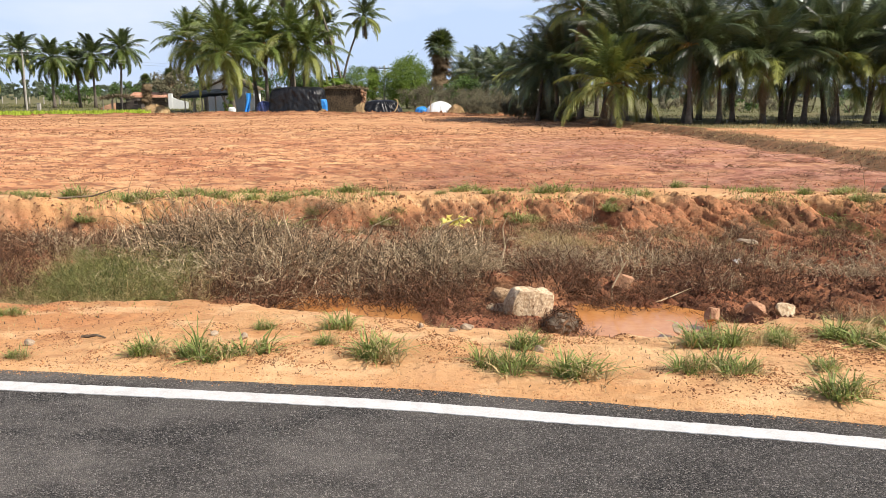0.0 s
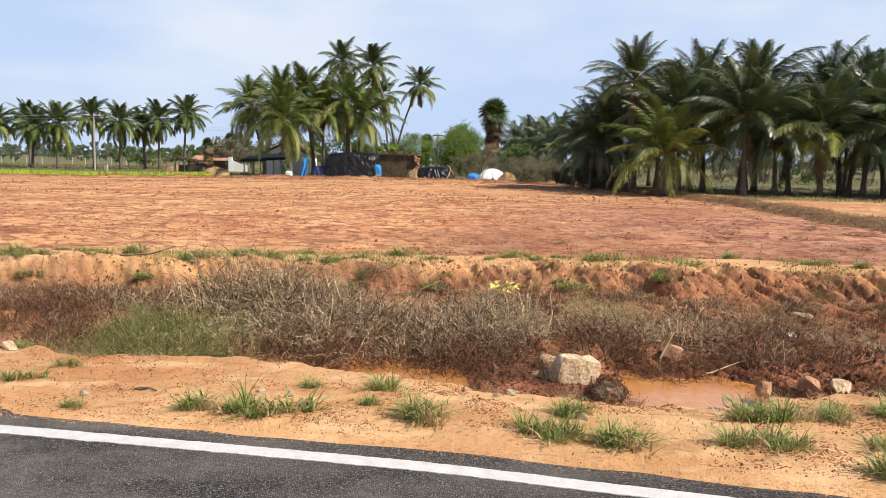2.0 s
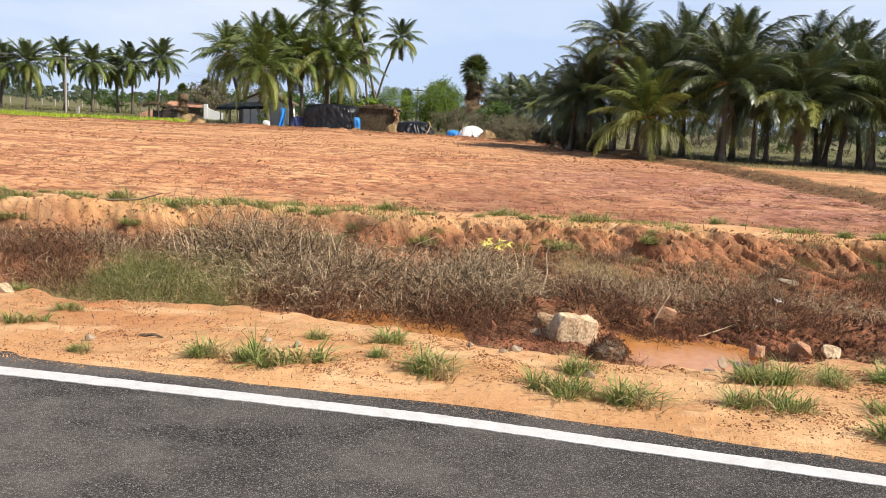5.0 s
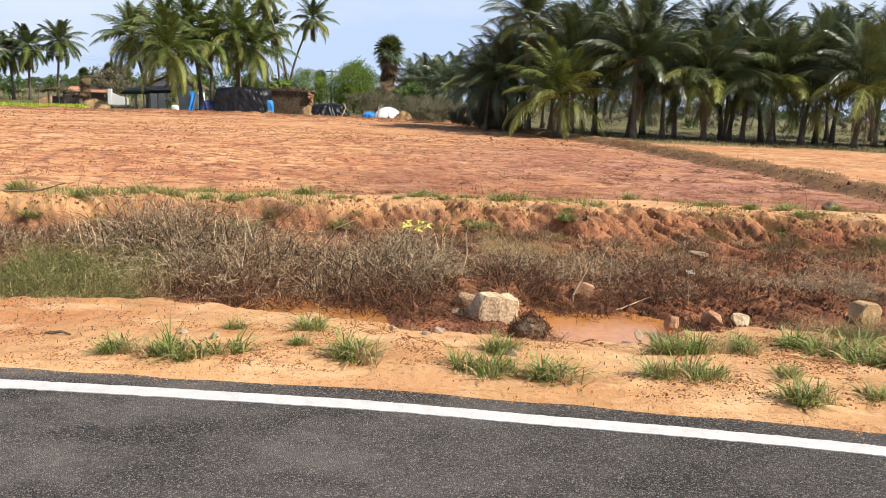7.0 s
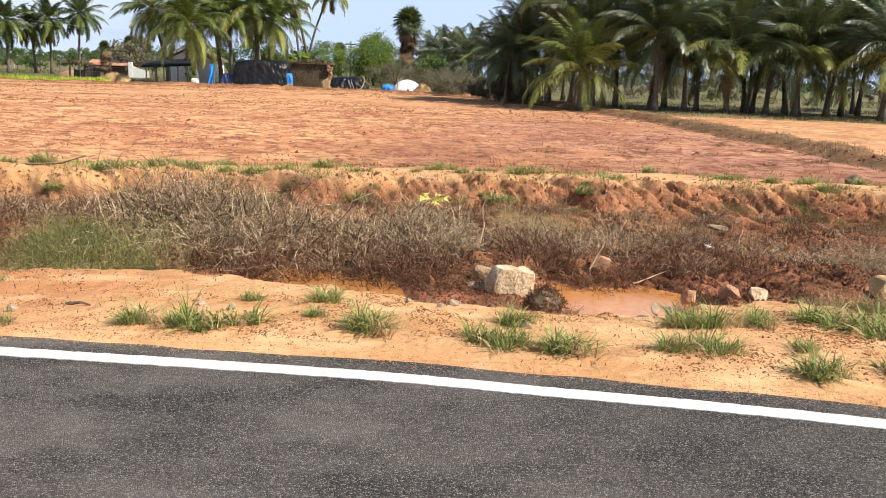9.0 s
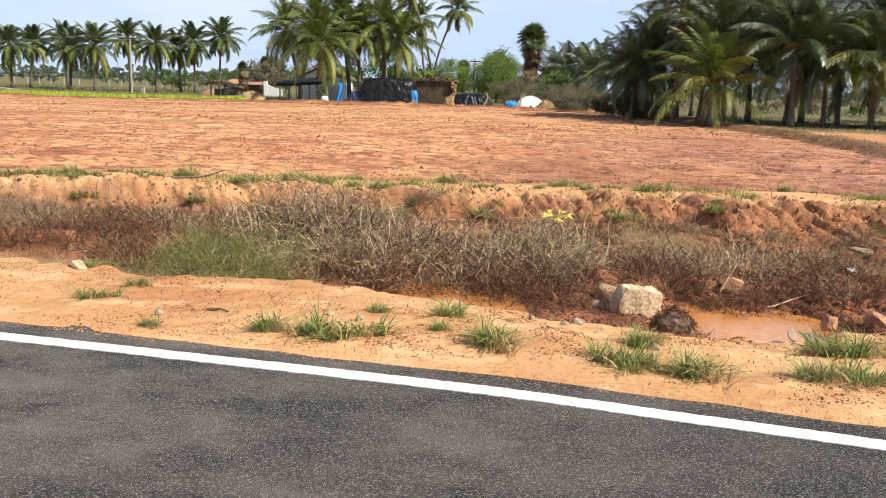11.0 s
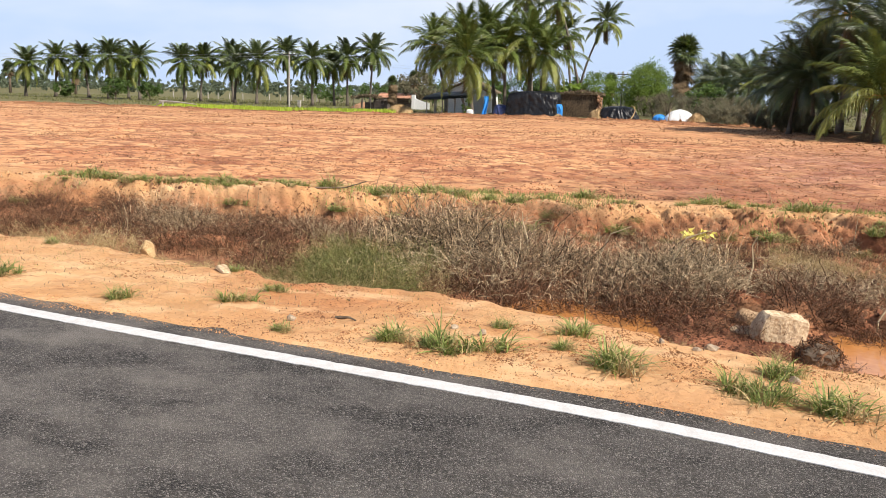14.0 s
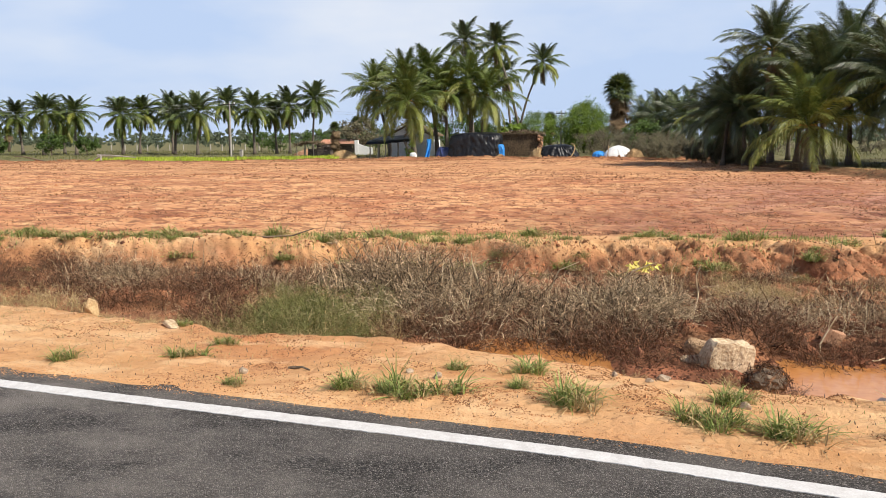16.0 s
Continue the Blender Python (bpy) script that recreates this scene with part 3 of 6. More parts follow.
def coconut_palm(base, top, fronds, seed, count=24, size=1.0, radius=0.16, low=-35, dead=2, label="", group="", sag=0.5, yellow=0.12, fruit=True):
    """A coconut palm from its foot to its crown's heart."""
    r = random.Random(seed)
    base = Vector((base[0], base[1], gz(base[0], base[1]) - 0.03))
    rise = Vector(top) - base
    palm = thing("coconut_palm", pose(*base), label or "coconut palm with a grey ringed trunk", "palm tree", group)
    pts, rad, n = [], [], 9
    for i in range(n + 1):
        k = i / n
        bend = k ** (1 + sag)
        pts.append(Vector((rise.x * bend, rise.y * bend, rise.z * k)))
        rad.append(radius * (1.0 - 0.35 * k + 0.75 * math.exp(-9 * k)) * (1.06 if i % 2 else 0.97))
    s = Soup()
    s.tube(pts, rad, 8)
    part("trunk", s.mesh("trunk", TRUNK, True), palm)
    turn = r.uniform(0, 360)
    for i in range(count):
        k = (i + 0.5) / count
        el = 86 - (86 - low) * k ** 1.1 + r.uniform(-10, 10)
        kind = "up" if k < 0.3 else "mid" if k < 0.7 else "low"
        me = fronds[kind][1 if (kind == "low" and r.random() < yellow * 3) else 0 if kind == "low" else r.randrange(2)]
        sc = size * r.uniform(0.86, 1.08) * (0.8 + 0.2 * min(1, k * 3))
        part("frond", me, palm, pose(*(rise + Vector((0, 0, 0.05))), r.uniform(-14, 14), -el, turn + i * 137.5 + r.uniform(-9, 9)) @ Matrix.Scale(sc, 4))
    for i in range(dead):
        part("frond", fronds["dead"][0], palm, pose(*(rise - Vector((0, 0, 0.15))), 0, r.uniform(55, 80), r.uniform(0, 360)) @ Matrix.Scale(size * 0.8, 4), "dry brown hanging frond")
    if fruit:
        s = Soup()
        for i in range(7):
            a = r.uniform(0, 6.28)
            d = Vector((math.cos(a), math.sin(a), 0))
            s.tube([rise, rise + d * 0.3 + Vector((0, 0, 0.15)), rise + d * 0.6 - Vector((0, 0, 0.15))], [0.03, 0.025, 0.012], 3, False)
        part("flower_stalk", s.mesh("flower_stalk", FRUIT), palm, None, "orange-brown flower stalks at the crown")
    return palm


FRUIT = material("flower_stalk", (0.36, 0.15, 0.04), (0.55, 0.28, 0.08), 4, 0.7)

# the row of palms beyond the crop strip
ROW = [(-84.8, 88, 4.2), (-83.6, 92, 5.1), (-82.0, 95, 5.0), (-73.3, 90, 5.4), (-70.6, 92, 5.2), (-64.5, 93, 4.9), (-64.6, 98, 5.4), (-61.7, 100, 6.0),
       (-51.8, 90, 5.0), (-53.2, 100, 6.5), (-46.4, 94, 5.5), (-46.5, 100, 5.4), (-43.4, 98, 6.0), (-40.6, 100, 6.9), (-76.5, 97, 4.2), (-57.5, 95, 4.8)]
for i, (x, y, z) in enumerate(ROW):
    q = random.Random(200 + i)
    coconut_palm((x + q.uniform(-0.7, 1.2), y), (x, y, z - 0.15), SMALL_SET, 200 + i, 32, 1.1 if i not in (8, 3) else 1.2, 0.16, -52, 4,
                 "coconut palm with short trunk standing beyond the crop strip", "palm row beyond the field", fruit=False)

# the clump of palms round the farmstead
CLUMP = [(-18.5, 66, 5.1, -18.0, 66.3), (-23.9, 74, 7.0, -22.5, 74), (-20.2, 71, 7.7, -19.4, 71), (-18.3, 72, 8.0, -16.9, 70), (-14.1, 70, 7.5, -14.0, 70.5),
         (-16.1, 78, 11.2, -15.0, 77), (-12.9, 77, 10.7, -9.9, 74), (-9.4, 85, 9.7, -11.9, 85), (-12.9, 82, 8.4, -12.0, 82), (-16.0, 69, 6.5, -15.8, 69), (-12.6, 70, 6.2, -13.2, 71)]
for i, (x, y, z, bx, by) in enumerate(CLUMP):
    lone = i in (5, 6, 7, 8)
    z -= 0.5 if lone else 1.0 if i else 0.5
    coconut_palm((bx, by), (x, y, z), SMALL_SET if lone else MID_SET, 300 + i, 24 if lone else 36, 0.95 if lone else (1.05 if i == 0 else 0.98), 0.13 if lone else 0.16,
                 -45 if lone else -48, 4, "tall slender coconut palm with a leaning trunk" if lone else "coconut palm with arching yellow-green fronds beside the sheds", "palms at the farmstead",
                 sag=0.9 if i == 7 else 0.4, yellow=0.33, fruit=not lone)

# the dense grove along the second field
GROVE = [(6.9, 46, 6.5, 7.0, 46), (7.6, 40, 1.9, 7.7, 40.2), (11.2, 40, 4.3, 11.2, 39.5), (10.4, 45, 5.6, 10.6, 45), (13.7, 47, 6.2, 13.9, 47), (14.9, 40, 3.6, 14.9, 40),
         (17.3, 46, 5.7, 17.4, 44), (18.9, 45, 5.6, 19.2, 43), (18.3, 40, 3.8, 18.3, 40), (17.6, 41.5, 4.0, 17.3, 41), (20.8, 41, 4.1, 20.4, 41), (21.5, 37.5, 3.5, 21.4, 37.8),
         (26.4, 42, 4.5, 25.4, 40)]
for i, (x, y, z, bx, by) in enumerate(GROVE):
    # larger yellow share, so that some fronds read as catching the sun
    coconut_palm((bx, by), (x, y, z - (0.55 if i != 1 else 0.0)), NEAR_SET if i != 1 else YOUNG_SET, 400 + i, 34, 0.78 if i == 0 else 0.97 if i != 1 else 0.85, 0.125, -14 if i != 1 else -16, 3,
                 "low young coconut palm with fronds reaching the ground" if i == 1 else "dark green coconut palm in a dense grove", "palms of the grove", yellow=0.22)
q = random.Random(78)
for i, (x, y, z) in enumerate(((4.9, 48.5, 2.4), (5.9, 47.3, 3.2), (8.4, 46.6, 4.4), (7.6, 49.5, 4.2), (9.5, 47.4, 4.6), (6.6, 50.5, 4.6), (5.6, 52, 3.0))):
    coconut_palm((x, y), (x + q.uniform(-0.3, 0.3), y, z), NEAR_SET, 430 + i, 30, 0.80, 0.115, -34, 2, "dark green coconut palm in a dense grove", "palms of the grove", yellow=0.06, fruit=False)
UNDERGROWTH = []
q = random.Random(77)
FEET = [(13.0, 40.6), (14.2, 42.3), (17.5, 43.2), (19.6, 42.4), (22.3, 43.2), (24.3, 45.2), (24.4, 41.2), (26.9, 44), (29, 41), (31, 43.5), (33.5, 41), (36, 44), (9.0, 43.5), (12.0, 43.2)]
for row in range(2):
    for k in range(6):
        FEET.append((9.0 + k * 5.6 + row * 1.3 + q.uniform(-1, 1), 48.5 + row * 5.0 + q.uniform(-1.2, 1.2)))
for i, (x, y) in enumerate(FEET):
    coconut_palm((x, y), (x + q.uniform(-0.6, 0.6), y + q.uniform(-0.6, 0.6), q.uniform(3.1, 4.1) + (1.1 if x > 22 else 0.0)), NEAR_SET, 450 + i, 26, q.uniform(0.8, 0.95), 0.115, -22, 1,
                 "dark green coconut palm in a dense grove", "palms of the grove", yellow=0.04, fruit=False)
# shrubs on the rough ground behind the grove
for i in range(22):
    x, y = 9.0 + 2.3 * i + q.uniform(-1, 1), q.uniform(60, 84)
    UNDERGROWTH.append((x, y, q.uniform(1.0, 2.2), q.uniform(1.0, 2.0)))
# palms behind the thorn scrub
for i, (x, y, z) in enumerate(((1.9, 76, 3.4), (3.9, 72, 3.0), (5.6, 66, 3.1), (0.6, 82, 3.0), (3.0, 79, 3.6), (4.9, 74, 3.3))):
    coconut_palm((x, y), (x, y, z), NEAR_SET, 520 + i, 24, 0.85, 0.16, -30, 2, "dark coconut palm behind the thorn scrub", "palms behind the scrub", fruit=False)


def fan_leaf(name, radius, mat, seed):
    """A palmyra leaf: a stalk and a pleated fan of pointed segments."""
    r = random.Random(seed)
    s = Soup()
    s.strip([Vector((0, 0, 0)), Vector((radius * 0.8, 0, 0))], Vector((0, 1, 0)), 0.06, 0.04)
    c = Vector((radius * 0.8, 0, 0))
    n = 17
    for i in range(n):
        a = math.radians(-125 + 250 * i / (n - 1))
        d = Vector((math.cos(a), math.sin(a), (0.10 if i % 2 else -0.05)))
        e = Vector((-math.sin(a), math.cos(a), 0))
        l = radius * r.uniform(0.85, 1.05)
        s.poly(c, c + d * l * 0.6 - e * l * 0.085, c + d * l - Vector((0, 0, l * 0.18)), c + d * l * 0.6 + e * l * 0.085)
    return s.mesh(name, mat)


FAN = [fan_leaf("fan_leaf", 0.78, FROND_DARK, 1), fan_leaf("fan_leaf", 0.72, FROND, 2)]
FAN_DEAD = [fan_leaf("fan_leaf", 0.55, FROND_DEAD, 3)]


def palmyra(x, y, top, head, skirt, size, seed, label):
    r = random.Random(seed)
    z0 = gz(x, y)
    palm = thing("palmyra_palm", pose(x, y, z0), label, "palm tree", "palmyra palms")
    h = top - z0 - head * 0.5
    s = Soup()
    s.tube([Vector((0, 0, 0)), Vector((0.03, 0, h * 0.5)), Vector((0, 0.02, h))], [0.27, 0.21, 0.19], 9)
    part("trunk", s.mesh("trunk", BARK, True), palm)
    for i in range(46):
        k = (i + 0.5) / 46
        el = 88 - 125 * k
        part("fan_leaf", FAN[i % 2], palm, pose(0, 0, h - 0.1 * k, r.uniform(-25, 25), -el, i * 137.5) @ Matrix.Scale(size * r.uniform(0.85, 1.1) * (head / 2.4), 4))
    for i in range(int(skirt * 34)):
        zz = h - 0.3 - skirt * r.random()
        part("fan_leaf", FAN_DEAD[0], palm, pose(0, 0, zz, r.uniform(-20, 20), r.uniform(15, 75), r.uniform(0, 360)) @ Matrix.Scale(size * r.uniform(0.9, 1.3), 4), "dry brown fan leaf")


palmyra(-1.4, 75, 7.0, 2.6, 2.6, 1.22, 1, "palmyra palm with a skirt of dead brown leaves")
palmyra(-9.0, 90, 4.5, 1.8, 0.9, 0.9, 2, "small palmyra palm behind the mud hut")
palmyra(-37.9, 100, 4.0, 1.6, 2.2, 0.9, 3, "dark slender palmyra palm shrouded in dead leaves")
palmyra(-37.0, 106, 4.8, 2.1, 0.5, 1.0, 4, "palmyra palm with a round fan-leaf crown")
palmyra(-118, 118, 5.2, 2.2, 0.3, 1.1, 5, "distant palmyra palm on the open plain")
palmyra(-109, 124, 4.2, 1.9, 0.6, 1.1, 6, "distant palmyra palm on the open plain")


# ---- broad-leaved trees and scrub ----
def crown_soup(r, centre, rad, blobs, leaves, leaf, soup=None, flat=0.8):
    s = soup or Soup()
    for _ in range(blobs):
        d = Vector((r.gauss(0, 1), r.gauss(0, 1), r.gauss(0, 1))).normalized() * r.uniform(0.35, 1.0) ** 0.6
        c = centre + Vector((d.x * rad[0], d.y * rad[1], d.z * rad[2]))
        br = min(rad) * r.uniform(0.22, 0.42)
        for _ in range(leaves):
            e = Vector((r.gauss(0, 1), r.gauss(0, 1), r.gauss(0, 1) * flat)).normalized() * br * r.uniform(0.3, 1.15)
            p = c + e
            a = Vector((r.gauss(0, 1), r.gauss(0, 1), r.gauss(0, 0.7))).normalized()
            b = a.orthogonal().normalized()
            l = leaf * r.uniform(0.6, 1.3)
            s.poly(p - a * l, p + b * l * 0.45, p + a * l, p - b * l * 0.45)
    return s


def leafy_tree(name, x, y, h, rx, mat, seed, label, blobs=34, leaves=60, leaf=0.14, trunk=0.35, group=""):
    r = random.Random(seed)
    z0 = gz(x, y)
    tree = thing(name, pose(x, y, z0), label, "tree" if name == "tree" else "bush", group)
    s = Soup()
    fork = Vector((0, 0, h * trunk))
    s.tube([Vector((0, 0, -0.05)), fork * 0.5 + Vector((0.05, 0, 0)), fork], [h * 0.03, h * 0.025, h * 0.022], 6)
    for i in range(6):
        a = i * 1.05 + r.uniform(-0.3, 0.3)
        tip = Vector((math.cos(a) * rx * 0.6, math.sin(a) * rx * 0.6, h * r.uniform(0.6, 0.85)))
        s.tube([fork, fork.lerp(tip, 0.5) + Vector((0, 0, 0.1)), tip], [h * 0.016, h * 0.010, h * 0.004], 5, False)
    part("trunk", s.mesh("trunk", BARK), tree)
    zc = h * (0.5 + trunk * 0.35)
    c = crown_soup(r, Vector((0, 0, zc)), (rx, rx, h - zc), blobs, leaves, leaf)
    part("crown", c.mesh("crown", mat), tree)
    return tree


leafy_tree("tree", -5.0, 84, 5.2, 2.7, LEAF_BRIGHT, 1, "rounded bright green tree behind the farmyard", 120, 150, 0.10, 0.08)
leafy_tree("tree", -10.2, 87, 4.1, 2.6, LEAF_BRIGHT, 2, "bright green tree behind the mud hut", 65, 120, 0.10, 0.12)
leafy_tree("tree", -13.2, 88, 3.8, 2.2, LEAF, 3, "dark green tree among palms", 40, 60, 0.15, 0.15)
leafy_tree("tree", -18.5, 88, 4.3, 2.8, LEAF, 11, "dark green tree among palms", 50, 60, 0.15, 0.1)
leafy_tree("tree", -23.0, 90, 4.2, 2.6, LEAF, 12, "dark green tree among palms", 50, 60, 0.15, 0.1)
leafy_tree("tree", -14.6, 79, 3.4, 1.9, LEAF, 13, "dark green tree among palms", 45, 60, 0.13, 0.1)
leafy_tree("tree", -33.0, 96, 4.6, 2.6, LEAF_GREY, 4, "dusty grey-green thorn tree beside the sheds", 45, 60, 0.16, 0.2)
leafy_tree("tree", -28.0, 97, 3.8, 2.2, LEAF_GREY, 5, "dusty grey-green thorn tree beside the sheds", 40, 60, 0.14, 0.2)
leafy_tree("tree", 0.6, 70, 2.9, 1.6, LEAF, 6, "dark green tree behind the thorn scrub", 40, 60, 0.14, 0.15)
leafy_tree("tree", 1.5, 90, 4.6, 2.6, LEAF, 8, "dark green tree behind the thorn scrub", 40, 60, 0.15, 0.15)
for i, (x, y, h, w) in enumerate(((-69.5, 86, 2.8, 1.7), (-66.0, 88, 2.3, 1.5), (-80.0, 89, 2.1, 1.4), (-47.5, 118, 3.4, 3.0), (-40.5, 125, 4.2, 3.4), (-52.5, 115, 3.0, 2.6), (-58, 120, 3.2, 3.0), (-34, 128, 3.6, 3.0))):
    leafy_tree("tree", x, y, h, w, LEAF, 20 + i, "low bushy dark green tree among palms", 32, 55, 0.15, 0.2, "low trees of the plain")
for i, (x, y, h, w) in enumerate(UNDERGROWTH):
    leafy_tree("shrub", x, y, h, w, LEAF_GREY if i % 3 else LEAF, 140 + i, "low dusty shrub on rough ground behind the palms", 22, 45, 0.10, 0.1, "shrubs behind the grove")
q = random.Random(5)
for i, (x, y, h, w) in enumerate(((-2.2, 66.5, 2.4, 1.5), (-0.3, 65, 2.2, 1.6), (1.6, 63.5, 2.0, 1.5), (2.6, 60, 1.9, 1.4), (3.4, 57, 1.5, 1.2), (4.2, 54, 1.3, 1.2), (3.9, 51, 1.2, 1.1), (5.2, 49, 1.2, 1.0), (2.0, 59, 1.4, 1.2), (-3.4, 69, 2.2, 1.6), (6.0, 47, 1.0, 0.9), (1.0, 61.5, 1.5, 1.2), (5.4, 52, 1.6, 1.2))):
    leafy_tree("thorn_bush", x, y, h, w, LEAF_GREY, 60 + i, "dusty grey-brown thorn bush at the field edge", 42, 95, 0.05, 0.15, "thorn scrub at the field edge")


def far_woods():
    """Tree belts on the horizon, joined, as nobody could count them."""
    r = random.Random(9)
    s = Soup()
    for i in range(480):
        ang = math.radians(r.uniform(-62, 48))
        d = r.uniform(210, 560)
        if abs(math.degrees(ang)) < 12 and d < 200:
            d += 120
        x, y = math.sin(ang) * d, math.cos(ang) * d
        h = r.uniform(2.0, 4.4) * (1 + d / 700)
        z0 = gz(x, y)
        w = h * r.uniform(0.8, 1.7)
        s.tube([Vector((x, y, z0 - 0.2)), Vector((x, y, z0 + h * 0.5))], [h * 0.04, h * 0.025], 4, False)
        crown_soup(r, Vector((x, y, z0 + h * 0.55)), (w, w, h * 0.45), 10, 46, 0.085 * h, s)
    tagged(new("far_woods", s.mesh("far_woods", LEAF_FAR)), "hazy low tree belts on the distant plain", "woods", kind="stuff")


far_woods()


def scatter_blades(name, count, area, length, width, mat, label, category, seed, lean=0.5, keep=None):
    """Short blades standing on the ground over a stretch of the plan."""
    r = np.random.RandomState(seed)
    x, y = r.uniform(area[0], area[1], count), r.uniform(area[2], area[3], count)
    if keep is not None:
        m = keep(x, y, r.rand(count))
        x, y = x[m], y[m]
    n = len(x)
    z = ground_z(x, y) - 0.01
    a = r.uniform(0, 2 * np.pi, n)
    ll = length * r.uniform(0.5, 1.3, n)
    tilt = np.abs(r.normal(0, lean, n))
    d = np.stack([np.cos(a) * np.sin(tilt), np.sin(a) * np.sin(tilt), np.cos(tilt)], 1) * ll[:, None]
    b = r.uniform(0, 2 * np.pi, n)
    w = np.stack([np.cos(b), np.sin(b), 0 * b], 1) * width / 2
    o = np.stack([x, y, z], 1)
    mid = o + d * 0.55
    tip = o + d - np.array([0, 0, 1]) * (ll * 0.12 * tilt)[:, None]
    v = np.stack([o - w, o + w, mid + w * 0.8, mid - w * 0.8, tip], 1).reshape(-1, 3)
    f = []
    for i in range(n):
        k = 5 * i
        f.append((k, k + 1, k + 2, k + 3))
        f.append((k + 3, k + 2, k + 4))
    tagged(new(name, mesh_of(name, v, f, mat)), label, category, kind="stuff")


DULL_GRASS = material("dull_grass", (0.10, 0.105, 0.035), (0.20, 0.19, 0.07), 0.3, 0.7, vary=0.4, island=True, translucent=0.2)
scatter_blades("young_crop", 16000, (-75, -22, 61.2, 67.5), 0.34, 0.09, CROP, "bright yellow-green young crop in a strip", "crop", 1, 0.4,
               lambda x, y, q: (q < 0.9) & (x < -23 - 0.3 * (y - 61)) & (x > -46 + 2 * value_noise(x, y, 0.4, 71)))
scatter_blades("field_grass", 14000, (-110, -20, 68, 130), 0.20, 0.08, DULL_GRASS, "rough green grass on the plain beyond the field", "grass", 2, 0.5)
scatter_blades("grove_grass", 30000, (9.8, 60, 34.5, 110), 0.15, 0.025, DULL_GRASS, "rough grass under the palm grove", "grass", 3, 0.5, lambda x, y, q: x > side_bund(y) + 1.2)
scatter_blades("grove_edge_straw", 7000, (9.5, 40, 34.5, 39), 0.13, 0.018, STRAW, "dry straw along the edge of the grove", "dry grass", 4, 0.7, lambda x, y, q: x > side_bund(y) + 0.9)
scatter_blades("bund_straw", 46000, (4.5, 11, 13.5, 56), 0.09, 0.010, STRAW, "bleached straw on the side bund", "dry grass", 35, 0.9, lambda x, y, q: (np.abs(x - side_bund(y) - 0.1) < 0.6) & (value_noise(x, y, 1.1, 84) > -0.3))
scatter_blades("bund_grass", 9000, (4.5, 10.6, 13.5, 56), 0.085, 0.012, TWIG_RED, "withered brown grass on the side bund", "dry grass", 5, 1.1, lambda x, y, q: np.abs(x - side_bund(y) + 0.1) < 0.7)
scatter_blades("far_bund_grass", 5000, (-60, 5, 58.4, 61.5), 0.10, 0.04, TWIG, "withered grass on the far bund", "dry grass", 6, 0.6, lambda x, y, q: value_noise(x, y, 0.35, 77) > 0.0)


# ---- the farmstead ----
def covered_heap(name, x, y, lx, ly, h, mat, seed, label, square=0.5, fold=0.05, category="covered stack", part_of=None, part_name="cover", taper=0.0):
    """A heap under a sheet: a rounded block with hanging creases and an uneven hem."""
    nu, nv = 160, 34
    e = 2 / square
    v, f = [], []
    for j in range(nv + 1):
        k = j / nv
        c2, s2 = (1.0, 2 * k) if k < 0.5 else (2 - 2 * k, 1.0)
        d2 = (c2 ** e + s2 ** e) ** (-1 / e)
        rr, zz = c2 * d2, s2 * d2
        for i in range(nu):
            u = 8 * i / nu
            n = int(u) // 2
            w = u - 2 * n - 1
            c, s = ((1, w), (-w, 1), (-1, -w), (w, -1))[n]
            d = (abs(c) ** e + abs(s) ** e) ** (-1 / e)
            cx, cy = c * d, s * d
            px, py = cx * lx / 2, cy * ly / 2
            side = px + py * 1.3 + seed * 2
            crease = 0.45 - 1.6 * abs(noise.noise((side * 3.2 + 0.9 * zz * h, zz * h * 1.1, seed))) - 0.9 * abs(noise.noise((side * 7.5 - 2.5 * zz * h, zz * h * 2.6 + seed, 3.0)))
            sagged = 0.7 * noise.noise((px * 0.6 + seed, py * 0.6, zz * 1.5))
            hem = (1 - k) ** 3 * 1.2 * noise.noise((side * 1.1, 0.0, seed + 9.0))
            g = 1 + fold * 1.5 * (crease + sagged + hem) - taper * zz
            v.append((px * rr * g, py * rr * g, zz * h * (1 + 0.08 * sagged) + rr * fold * 0.4 * crease * (k > 0.4)))
    for j in range(nv):
        for i in range(nu):
            t = (i + 1) % nu
            f.append((j * nu + i, j * nu + t, (j + 1) * nu + t, (j + 1) * nu + i))
    me = mesh_of(part_name, v, f, mat, True)
    if part_of:
        return part(part_name, me, part_of, pose(x, y, 0))
    ob = thing(name, pose(x, y, gz(x, y) - 0.05), label, category)
    part(part_name, me, ob)
    return ob


